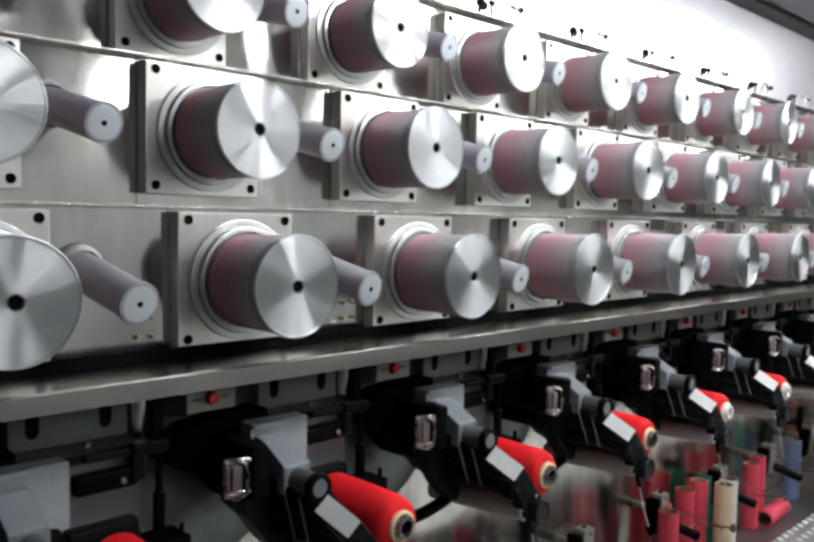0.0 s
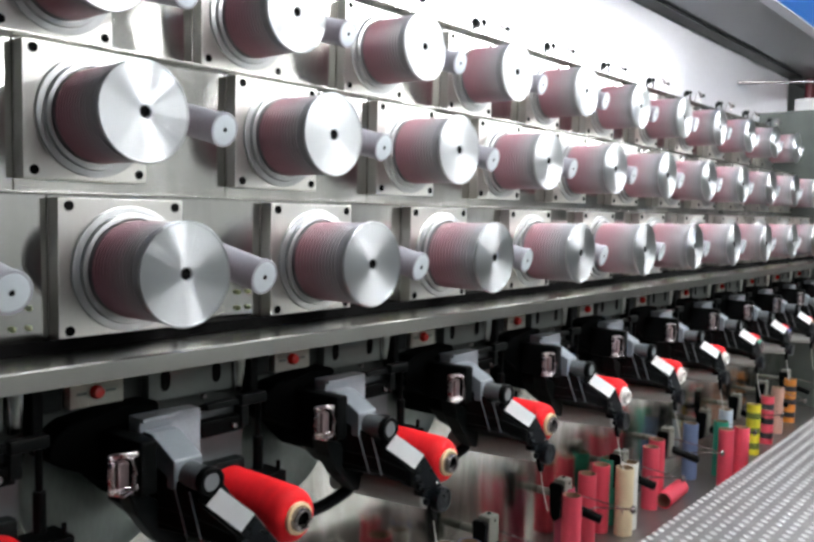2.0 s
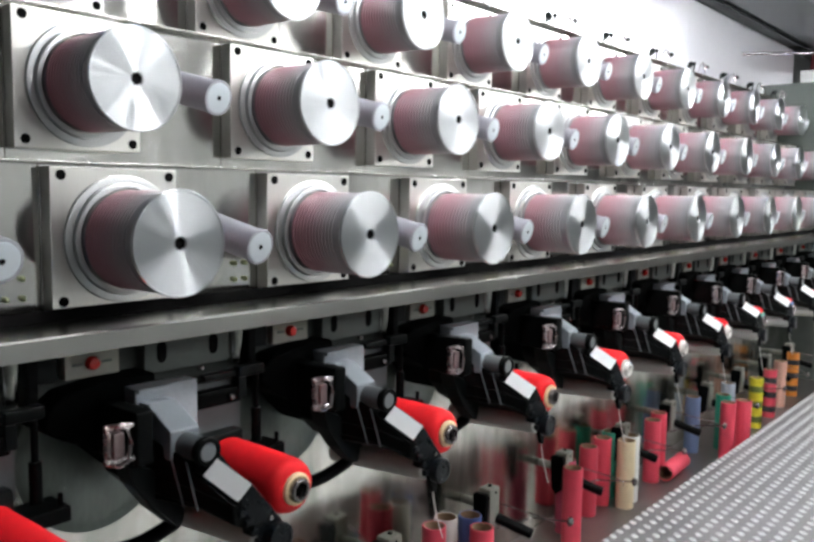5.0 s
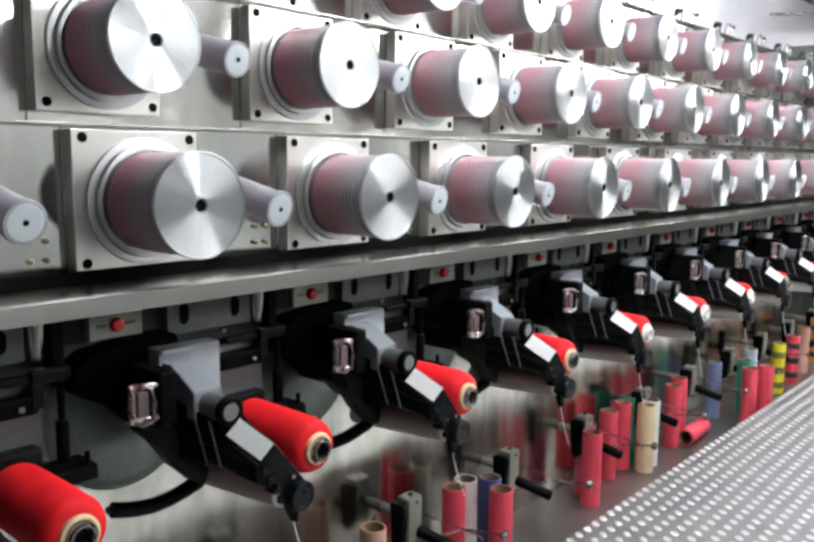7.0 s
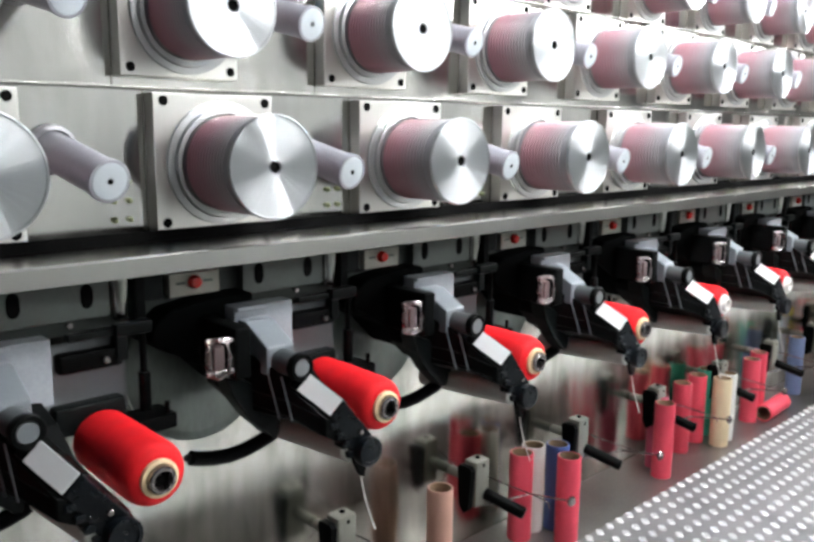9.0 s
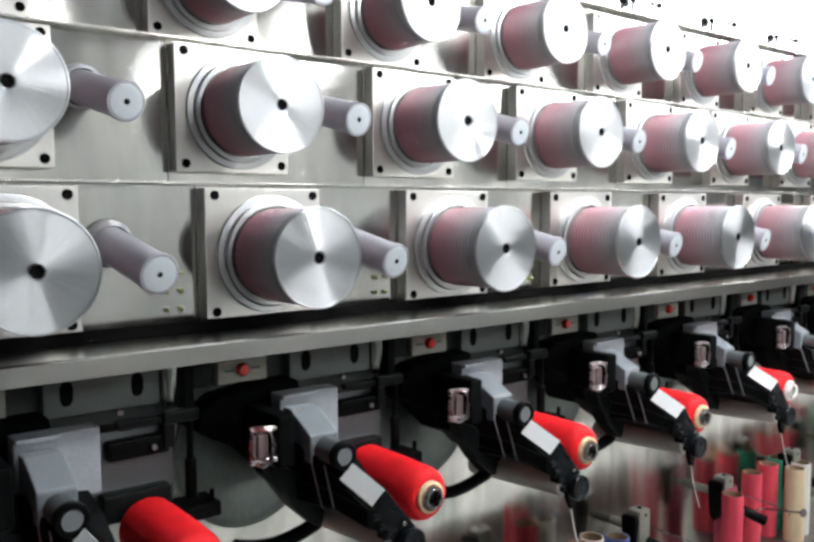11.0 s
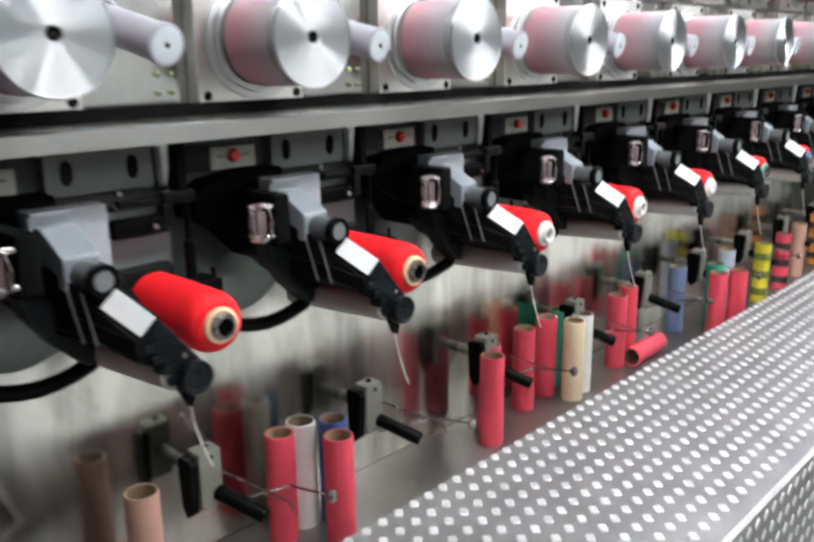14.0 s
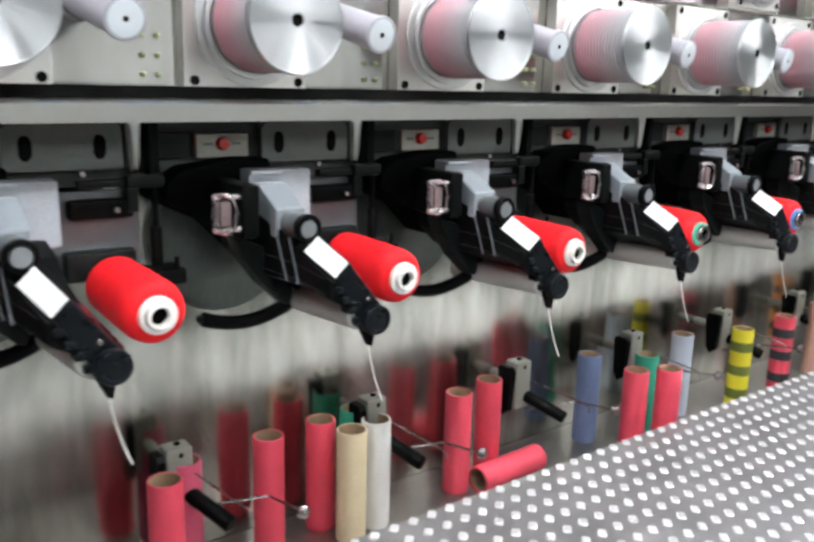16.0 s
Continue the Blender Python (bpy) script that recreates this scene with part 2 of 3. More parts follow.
FARLIGHT = glow("added_fluorescent_tube", (0.96, 0.98, 1.0), 45.0)
LAMPBODY = material("white_lamp_housing", (0.75, 0.75, 0.75), 0.5)
PAPER = {
    "red": material("red_paper_tube", (0.74, 0.068, 0.11), 0.6, 0, 0.12, 25, 200, 0.1, random_tint=0.06),
    "white": material("white_paper_tube", (0.76, 0.75, 0.72), 0.6, 0, 0.06, 25, 200, 0.1),
    "cream": material("cream_paper_tube", (0.74, 0.62, 0.40), 0.6, 0, 0.1, 25, 200, 0.1),
    "blue": material("blue_paper_tube", (0.07, 0.12, 0.33), 0.6, 0, 0.12, 25, 200, 0.1),
    "slate": material("slate_blue_paper_tube", (0.16, 0.22, 0.38), 0.6, 0, 0.12, 25, 200, 0.1),
    "purple": material("purple_paper_tube", (0.55, 0.08, 0.15), 0.6, 0, 0.12, 25, 200, 0.1),
    "green": material("green_paper_tube", (0.03, 0.34, 0.22), 0.6, 0, 0.12, 25, 200, 0.1),
    "grey": material("grey_blue_paper_tube", (0.48, 0.54, 0.62), 0.6, 0, 0.08, 25, 200, 0.1),
    "pink": material("pink_paper_tube", (0.62, 0.36, 0.28), 0.6, 0, 0.08, 25, 200, 0.1),
    "yellow": material("yellow_paper_tube", (0.72, 0.62, 0.03), 0.6, 0, 0.1, 25, 200, 0.1),
    "orange": material("orange_paper_tube", (0.75, 0.26, 0.04), 0.6, 0, 0.1, 25, 200, 0.1),
    "olive": material("olive_stripe_paper", (0.14, 0.17, 0.03), 0.6, 0, 0.1, 25, 200, 0.1),
    "black": material("black_stripe_paper", (0.03, 0.03, 0.035), 0.6, 0, 0.1, 25, 200, 0.1),
}
CORE = material("tan_card_inside", (0.30, 0.20, 0.12), 0.8, 0, 0.15, 25, 200, 0.1)


# ---- shape helpers ----
def T(x=0, y=0, z=0):
    return Matrix.Translation((x, y, z))


def box(bm, x0, x1, y0, y1, z0, z1, bevel=0.0, m=None):
    size = Matrix.Diagonal((x1 - x0, y1 - y0, z1 - z0, 1))
    r = bmesh.ops.create_cube(bm, size=1, matrix=T((x0 + x1) / 2, (y0 + y1) / 2, (z0 + z1) / 2) @ size)
    if bevel:
        edges = list({e for v in r["verts"] for e in v.link_edges})
        b = bmesh.ops.bevel(bm, geom=edges, offset=bevel, segments=2, affect="EDGES", profile=0.5)
        vs = list({v for f in b["faces"] for v in f.verts} | {v for v in r["verts"] if v.is_valid})
    else:
        vs = r["verts"]
    if m is not None:
        bmesh.ops.transform(bm, matrix=m, verts=vs)


def lathe(bm, profile, segs=32, m=None):
    """A turned body about z from (radius, z) pairs."""
    m = m or Matrix()
    rings = []
    for r, z in profile:
        if r < 1e-6:
            rings.append([bm.verts.new(m @ Vector((0, 0, z)))])
        else:
            rings.append([bm.verts.new(m @ Vector((r * math.cos(a), r * math.sin(a), z)))
                          for a in (2 * math.pi * i / segs for i in range(segs))])
    for a, b in zip(rings, rings[1:]):
        for i in range(segs):
            j = (i + 1) % segs
            q = [a[i % len(a)], a[j % len(a)], b[j % len(b)], b[i % len(b)]]
            q = [v for k, v in enumerate(q) if v not in q[:k]]
            if len(q) > 2:
                bm.faces.new(q)


def rod(bm, a, b, r, segs=12, cap=0.0):
    a, b = Vector(a), Vector(b)
    d = b - a
    m = T(*a) @ d.to_track_quat("Z", "Y").to_matrix().to_4x4()
    c = cap or r * 0.15
    lathe(bm, [(0, 0), (r - c, 0), (r, c), (r, d.length - c), (r - c, d.length), (0, d.length)], segs, m)


def bent(bm, points, r, segs=8):
    """A round bar through the points."""
    pts = [Vector(p) for p in points]
    rings = []
    for i, p in enumerate(pts):
        d = (pts[min(i + 1, len(pts) - 1)] - pts[max(i - 1, 0)]).normalized()
        q = d.to_track_quat("Z", "Y").to_matrix()
        rings.append([bm.verts.new(p + q @ Vector((r * math.cos(2 * math.pi * k / segs), r * math.sin(2 * math.pi * k / segs), 0)))
                      for k in range(segs)])
    for a, b in zip(rings, rings[1:]):
        for k in range(segs):
            bm.faces.new((a[k], a[(k + 1) % segs], b[(k + 1) % segs], b[k]))
    bm.faces.new(rings[0][::-1])
    bm.faces.new(rings[-1])


def slab(bm, quad, depth, bevel=0.0):
    """A plate with the four corners as its face, thick away from the aisle."""
    quad = [Vector(p) for p in quad]
    n = (quad[1] - quad[0]).cross(quad[3] - quad[0]).normalized()
    n = n if n.y > 0 else -n
    f, b = [bm.verts.new(p) for p in quad], [bm.verts.new(p + n * depth) for p in quad]
    faces = [bm.faces.new(f), bm.faces.new(b[::-1])] + [bm.faces.new((f[i], b[i], b[(i + 1) % 4], f[(i + 1) % 4])) for i in range(4)]
    if bevel:
        bmesh.ops.bevel(bm, geom=list({e for q in faces for e in q.edges}), offset=bevel, segments=2, affect="EDGES", profile=0.5)


def prism(bm, outline, y0, y1, bevel=0.0):
    """An outline of (x, z) pairs, thick from y0 to y1."""
    f = [bm.verts.new((x, y0, z)) for x, z in outline]
    b = [bm.verts.new((x, y1, z)) for x, z in outline]
    n = len(f)
    bm.faces.new(f)
    bm.faces.new(b[::-1])
    for i in range(n):
        bm.faces.new((f[i], b[i], b[(i + 1) % n], f[(i + 1) % n]))
    if bevel:
        bmesh.ops.bevel(bm, geom=bm.edges[:], offset=bevel, segments=2, affect="EDGES", profile=0.5)


def mesh_of(name, bm, mat):
    bmesh.ops.recalc_face_normals(bm, faces=bm.faces[:])
    bm.normal_update()
    normals = []
    for f in bm.faces:                      # large faces outweigh the small ones of a rounded edge
        f.smooth = True
        for v in f.verts:
            n = Vector()
            for g in v.link_faces:
                if g.normal.dot(f.normal) > 0.766:
                    n += g.normal * g.calc_area()
            normals.append(n.normalized() if n.length > 1e-12 else f.normal.copy())
    me = bpy.data.meshes.new(name)
    bm.to_mesh(me)
    bm.free()
    me.normals_split_custom_set(normals)
    for one in (mat if isinstance(mat, (list, tuple)) else [mat]):
        me.materials.append(one)
    return me


BASE = {}


def thing(name, at, label, category, group="", kind=""):
    e = new(name)
    e.empty_display_size = 0.02
    e.matrix_basis = T(*at)
    BASE[e] = Vector(at)
    return tagged(e, label, category, group, kind)


def part(name, bm, mat, parent, label="", local=False):
    """Links bm as one mesh under a thing or a part. Unless local, bm is in the coordinates in which the thing's base is given."""
    if not local:
        bmesh.ops.transform(bm, matrix=T(*-BASE[parent]), verts=bm.verts[:])
    ob = new(name, mesh_of(name, bm, mat))
    ob.parent = parent
    BASE[ob] = Vector() if local else BASE[parent]
    return tagged(ob, label) if label else ob


def solid(name, bm, mat, label, category="", kind="structure"):
    return tagged(new(name, mesh_of(name, bm, mat)), label, category, "", kind)


def sway(k):
    """How far a winder sits off the regular spacing."""
    return max(-0.012, min(0.014, 0.005 * (3 - k)))


def unit_x(k):
    return FIRST + PITCH * (k - 1)


X0, X1 = unit_x(-2) - 0.2, unit_x(11) + 0.22      # the machine's ends


# ---- the hall ----
def build_hall():
    bm = bmesh.new(); box(bm, -6, 14, -5.2, 4.2, -0.1, 0)
    solid("floor", bm, CONCRETE, "grey painted concrete floor of the hall", "floor")
    bm = bmesh.new(); box(bm, -6, 14, -5.2, 4.2, 4.2, 4.3)
    solid("ceiling", bm, CEILPAINT, "white painted hall ceiling with batten lamps", "ceiling")
    for name, b in (("wall_south", (-6, 14, -3.5, -3.4, 0, 4.2)), ("wall_north", (-6, 14, 4.2, 4.3, 0, 4.2)),
                    ("wall_west", (-6.1, -6, -5.3, 4.3, 0, 4.2)), ("wall_east", (14, 14.1, -5.3, 4.3, 0, 4.2))):
        bm = bmesh.new(); box(bm, *b)
        solid(name, bm, WALLPAINT, "plain pale grey painted wall of the hall", "wall")
    # Unseen dado, added to darken the lower part of what the panels reflect.
    bm = bmesh.new(); box(bm, -6, 14, -3.4, -3.385, 0, 0.50)
    solid("trim_dado", bm, DADO, "unseen grey dado, added to darken reflections of the hall wall", "dado")


def batten(x, y, z, length, light, across=False):
    """A lamp that hangs from the ceiling, along the machine or across it."""
    lamp = thing("batten_lamp", (x, y, z), "white fluorescent batten lamp with a lit tube", "lamp", "batten lamps")
    lamp.matrix_basis = pose(x, y, z, 0, 0, 90 if across else 0)
    h = length / 2
    bm = bmesh.new(); box(bm, -h, h, -0.09, 0.09, 0, 0.05, 0.006)
    part("housing", bm, LAMPBODY, lamp, local=True)
    for dy in (-0.045, 0.045):
        bm = bmesh.new(); rod(bm, (0.03 - h, dy, -0.02), (h - 0.03, dy, -0.02), 0.016, 10)
        part("tube", bm, light, lamp, "lit white fluorescent tube", local=True)
    for dx in (-h * 0.66, h * 0.66):
        bm = bmesh.new(); rod(bm, (dx, 0, 0.05), (dx, 0, 4.2 - z), 0.006, 6)
        part("hanger", bm, CHROME, lamp, local=True)


# ---- the machine's body ----
def build_machine():
    mc = thing("winding_machine", (X0, 1.2, 0), "long stainless steel yarn winding machine with stepped tiers", "machine")
    depth = 2.3
    tops = [1.700, 1.943, 2.200]
    lows = [1.482, 1.704, 1.947]
    for (y, z), lo, hi in zip(TIERS, lows, tops):
        for k in UNITS:                       # one sheet for each position
            x = unit_x(k)
            bm = bmesh.new(); box(bm, x - 0.119, x + PITCH - 0.1205, y + 0.028, y + 0.034, lo, hi, 0.0012)
            part("panel", bm, STEEL_PANEL, mc)
        bm = bmesh.new(); box(bm, X0, X1, y + 0.034, depth, lo, hi - 0.0005)
        part("tier_body", bm, STEEL_PLATE, mc)
        bm = bmesh.new(); box(bm, X0, X1, y + 0.004, y + 0.034, hi - 0.0004, hi + 0.0035, 0.001)
        part("tier_ledge", bm, STEEL_RAIL, mc)
    bm = bmesh.new(); prism_x(bm, [(1.0115, 1.438), (1.0115, 1.4638), (1.0142, 1.4666), (1.16, 1.4688), (1.16, 1.438)], X0, X1)
    part("rail", bm, STEEL_RAIL, mc, "brushed steel ledge rail with a bright front edge")
    # Black strip stands in for the shadowed gap between plates and rail.
    bm = bmesh.new(); box(bm, X0, X1, 1.1160, 1.1185, 1.4689, 1.4865, 0.0005); box(bm, X0, X1, 1.1185, 1.17, 1.4689, 1.4815)
    part("gasket", bm, HOLE, mc, "black strip in place of the shadowed gap")
    bm = bmesh.new(); box(bm, X0, X1, 1.150, 1.226, 1.335, 1.4355, 0.002)
    part("cross_beam", bm, BEAMPAINT, mc)
    bm = bmesh.new(); box(bm, X0, X1, 1.226, depth, 0.60, 1.481)
    part("lower_wall", bm, STEEL_WALL, mc, "reflective steel lower wall with light streaks in its colour")
    bm = bmesh.new(); box(bm, X0, X1, 0.864, 1.2255, 0.60, 0.625, 0.002)
    part("tray", bm, FLOORSTEEL, mc, "worn steel tray")
    bm = bmesh.new(); box(bm, X0, X1, 0.70, depth, 0.0, 0.5995)
    part("plinth", bm, BLACKMETAL, mc)
    # header sheet above the top tier and the hood over it
    seams = [X0, 0.6, 2.3, 3.95, 5.70]
    for a, b in zip(seams, seams[1:]):
        bm = bmesh.new(); box(bm, a + 0.001, b - 0.001, 1.455, 1.47, 2.2, 2.62, 0.001)
        part("header_sheet", bm, HEADER, mc, "satin header sheet above the rollers")
    bm = bmesh.new(); box(bm, X0, X1, 1.364, 1.455, 2.2, 2.206)
    part("top_shelf", bm, STEEL_RAIL, mc)
    bm = bmesh.new(); prism_x(bm, [(1.5, 2.585), (1.06, 2.60), (1.06, 2.66), (1.5, 2.66)], X0, X1 + 2.6)
    part("hood", bm, HOODGREY, mc, "dark grey sheet hood")
    bm = bmesh.new(); box(bm, X0, 5.70, 1.372, 1.4545, 2.572, 2.583, 0.002)
    part("hood_channel", bm, BLACKMETAL, mc, "dark channel between hood and header")
    bm = bmesh.new(); prism_x(bm, [(1.058, 2.592), (1.012, 2.60), (1.012, 2.63), (1.058, 2.63)], X0, X1 + 2.6)
    part("hood_edge", bm, HOODEDGE, mc)
    bm = bmesh.new(); prism_x(bm, [(1.0105, 2.604), (0.90, 2.63), (0.90, 2.80), (1.0105, 2.80)], X0, X1 + 2.6)
    part("hood_beam", bm, BLUEPAINT, mc, "blue painted hood beam")
    # end frame
    bm = bmesh.new(); box(bm, X1, X1 + 0.05, 1.08, 1.6, 0.0, 2.30, 0.004)
    part("end_frame", bm, GREENPAINT, mc)
    bm = bmesh.new(); rod(bm, (4.71, 1.452, 2.42), (5.10, 0.75, 2.42), 0.007)
    part("top_rail", bm, CHROME, mc)


def prism_x(bm, outline, x0, x1):
    """An outline of (y, z) pairs, long from x0 to x1."""
    a = [bm.verts.new((x0, y, z)) for y, z in outline]
    b = [bm.verts.new((x1, y, z)) for y, z in outline]
    n = len(a)
    bm.faces.new(a)
    bm.faces.new(b[::-1])
    for i in range(n):
        bm.faces.new((a[i], a[(i + 1) % n], b[(i + 1) % n], b[i]))


def build_cabinet():
    c = thing("control_cabinet", (5.9, 1.2, 0), "dark green control cabinet with pale box and red cables", "cabinet")
    bm = bmesh.new(); box(bm, 5.75, 6.3, 0.80, 1.44, 0.0, 2.295, 0.006)
    part("cabinet_body", bm, GREENPAINT, c)
    bm = bmesh.new(); box(bm, 5.742, 5.7495, 0.86, 1.38, 1.30, 2.20, 0.003)
    part("cabinet_door", bm, BEAMPAINT, c)
    bm = bmesh.new(); box(bm, 5.76, 6.2, 1.19, 1.43, 2.296, 2.455, 0.006)
    part("pale_box", bm, LAMPBODY, c, "pale grey junction box")
    for y in (1.25, 1.29, 1.33, 1.37):
        bm = bmesh.new(); rod(bm, (5.85, y, 2.45), (5.85 + 0.1 * (y - 1.2), y, 2.70), 0.026, 10)
        part("cable", bm, DARKRED, c, "dark red cable")


DARKRED = material("dark_red_paint", (0.10, 0.012, 0.02), 0.45, 0, 0.2, 8, 100, 0.03)


def build_deck():
    deck = thing("checker_plate_step", (X0, 0.5, 0.0), "steel checker plate step with bright raised studs", "step")
    top, edge, front = 0.780, 0.869, 0.394
    bm = bmesh.new()
    prism_x(bm, [(edge - 0.006, top), (edge, top - 0.006), (edge, 0.6), (edge - 0.004, 0.6), (edge - 0.004, top - 0.004), (front + 0.01, top - 0.004),
                 (front + 0.004, 0.0), (front, 0.0), (front, top - 0.008), (front + 0.008, top)], X0, X1 + 2.5)
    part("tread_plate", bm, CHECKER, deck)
    # studs: raised lozenges in staggered rows, on the tread and on the face
    verts, faces = [], []
    p, q = 0.0397, 0.0412

    def stud(c, u, v, w):
        s, h, i = 0.0090, 0.0024, len(verts)
        for r, lift in ((1.0, 0.0), (0.86, h)):
            for du, dv in ((-1, -0.7), (-0.7, -1), (0.7, -1), (1, -0.7), (1, 0.7), (0.7, 1), (-0.7, 1), (-1, 0.7)):
                verts.append(c + u * (du * s * 1.2 * r) + v * (dv * s * 0.84 * r) + w * lift)
        faces.append([i + 8 + q for q in range(8)])
        faces.extend([i + q, i + (q + 1) % 8, i + 8 + (q + 1) % 8, i + 8 + q] for q in range(8))
    nx = int((7.0 - 0.3) / p)
    for a in range(nx):
        x = 0.3 + a * p
        for b in range(12):
            y = edge - 0.016 - b * q
            if y > front + 0.016:
                stud(Vector((x, y, top)), Vector((0.707, 0.707, 0)), Vector((-0.707, 0.707, 0)), Vector((0, 0, 1)))
        for b in range(12):
            z = top - 0.03 - b * q
            stud(Vector((x, front, z)), Vector((0.707, 0, 0.707)), Vector((-0.707, 0, 0.707)), Vector((0, -1, 0)))
    me = bpy.data.meshes.new("stud_pattern")
    me.from_pydata([tuple(v) for v in verts], [], faces)
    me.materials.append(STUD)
    ob = new("stud_pattern", me)
    ob.parent = deck
    ob.matrix_basis = T(*-BASE[deck])
    tagged(ob, "raised checker plate studs, lamp glints put into their pale colour", kind="stuff")


# ---- rollers ----
TURN = pose(0, 0, 0, 90, 0, 0)          # local z towards the aisle
ROLLERS, PACKAGES, STRANDS = [], [], []


def roller_thing(x, Y, Z):
    g = thing("feed_roller", (x, Y, Z), "aluminium feed roller wound with red thread on a bolted plate", "roller", "feed rollers")
    bm = bmesh.new(); box(bm, x - 0.117, x + 0.098, Y, Y + 0.0278, Z - 0.104, Z + 0.109, 0.0018)
    part("mounting_plate", bm, STEEL_PLATE, g)
    for dx, dz in ((-0.1, -0.09), (0.083, -0.09), (-0.1, 0.097), (0.083, 0.097)):
        bm = bmesh.new()
        lathe(bm, [(0.0078, 0), (0.0078, 0.0012), (0.0062, 0.0016), (0.005, 0.0006), (0, 0.0006)], 14, T(x + dx, Y, Z + dz) @ TURN)
        part("bolt", bm, HOLE, g, "black socket bolt")
    bm = bmesh.new()
    lathe(bm, [(0.0985, 0), (0.0985, 0.004), (0.0968, 0.0055), (0.0875, 0.006), (0.0865, 0.0135), (0.0845, 0.0150), (0.0790, 0.0152), (0.0785, 0.006)], 56, T(x, Y, Z) @ TURN)
    part("flange_ring", bm, RING, g)
    # the turning part, about its own z
    bm = bmesh.new()
    lathe(bm, [(0.05, 0.003), (0.0735, 0.003), (0.0745, 0.006), (0.0745, 0.1435), (0.07, 0.1438)], 56)
    r = part("barrel", bm, BARREL, g, local=True)
    r.matrix_basis = TURN
    bm = bmesh.new()
    for i in range(13):
        c = 0.022 + i * 0.0082
        lathe(bm, [(0.0745, c - 0.0034), (0.0757, c - 0.0026), (0.0761, c), (0.0757, c + 0.0026), (0.0745, c + 0.0034)], 48)
    part("thread_wrap", bm, WRAP, r, "dusty red thread wraps", local=True)
    bm = bmesh.new()
    lathe(bm, [(0.06, 0.144), (0.0775, 0.144), (0.079, 0.1455), (0.079, 0.1485), (0.0778, 0.150), (0.0760, 0.1502), (0.0752, 0.1490), (0.0106, 0.1490), (0.0098, 0.1478), (0.0096, 0.140)], 72)
    part("end_disc", bm, TURNED, r, "turned aluminium end disc", local=True)
    bm = bmesh.new()
    lathe(bm, [(0.0095, 0.1478), (0.0075, 0.1472), (0.0055, 0.1455), (0, 0.1455)], 6)
    part("hub_socket", bm, HOLE, r, "dark hexagonal hub socket", local=True)
    return g


def idler_thing(x, Y, Z):
    g = thing("idler_roller", (x + 0.15, Y, Z + 0.02), "slim grey idler roller with a pale end cap", "roller", "idler rollers")
    a, b = Vector((x + 0.146, Y + 0.03, Z + 0.026)), Vector((x + 0.160, Y - 0.136, Z - 0.013))
    d = (b - a)
    m = T(*a) @ d.to_track_quat("Z", "Y").to_matrix().to_4x4()
    L = d.length
    bm = bmesh.new(); lathe(bm, [(0.036, 0.0), (0.036, 0.012), (0.031, 0.016), (0.03, 0.016)], 28, m)
    part("collar", bm, BARREL, g)
    bm = bmesh.new(); lathe(bm, [(0.02, 0.01), (0.0275, 0.01), (0.0275, L - 0.012), (0.0295, L - 0.010), (0.0295, L - 0.002), (0.0285, L - 0.0004), (0.0255, L - 0.0004)], 32, m)
    part("sleeve", bm, IDLER, g)
    bm = bmesh.new(); lathe(bm, [(0.0252, L - 0.003), (0.0250, L - 0.0005), (0.0238, L + 0.0004), (0.0045, L + 0.0004), (0.004, L - 0.001)], 32, m)
    part("end_cap", bm, CAPGREY, g, "pale blue-grey end cap")
    bm = bmesh.new(); lathe(bm, [(0.004, L + 0.0006), (0, L + 0.0006)], 8, m)
    part("cap_screw", bm, HOLE, g)
    return g


def thread_guide(x):
    Y, Z = 1.36, 2.206
    g = thing("thread_guide", (x, Y, Z), "small dark thread guide pegs on the top shelf", "thread guide", "thread guides")
    bm = bmesh.new(); rod(bm, (x + 0.018, Y - 0.02, Z + 0.026), (x + 0.058, Y + 0.0, Z + 0.026), 0.0115, 14)
    rod(bm, (x + 0.04, Y, Z), (x + 0.04, Y, Z + 0.02), 0.004, 8)
    rod(bm, (x + 0.070, Y - 0.015, Z), (x + 0.070, Y - 0.015, Z + 0.034), 0.0035, 8)
    rod(bm, (x + 0.062, Y - 0.018, Z + 0.034), (x + 0.080, Y - 0.012, Z + 0.034), 0.0075, 10)
    part("guide_roller", bm, BLACKMETAL, g)
    bm = bmesh.new(); rod(bm, (x + 0.13, Y - 0.04, Z), (x + 0.13, Y - 0.04, Z + 0.04), 0.003, 8)
    rod(bm, (x + 0.115, Y - 0.04, Z + 0.028), (x + 0.155, Y - 0.04, Z + 0.028), 0.004, 8)
    part("guide_peg", bm, CHROME, g)
    bm = bmesh.new(); rod(bm, (x + 0.152, Y - 0.04, Z + 0.028), (x + 0.166, Y - 0.04, Z + 0.028), 0.008, 10, 0.002)
    part("peg_knob", bm, BLACKMETAL, g)
    bm = bmesh.new(); bent(bm, [(x + 0.085, Y - 0.03, Z), (x + 0.088, Y - 0.035, Z + 0.03), (x + 0.105, Y - 0.04, Z + 0.042), (x + 0.118, Y - 0.04, Z + 0.03)], 0.0022, 6)
    part("guide_wire", bm, CHROME, g)
    return g


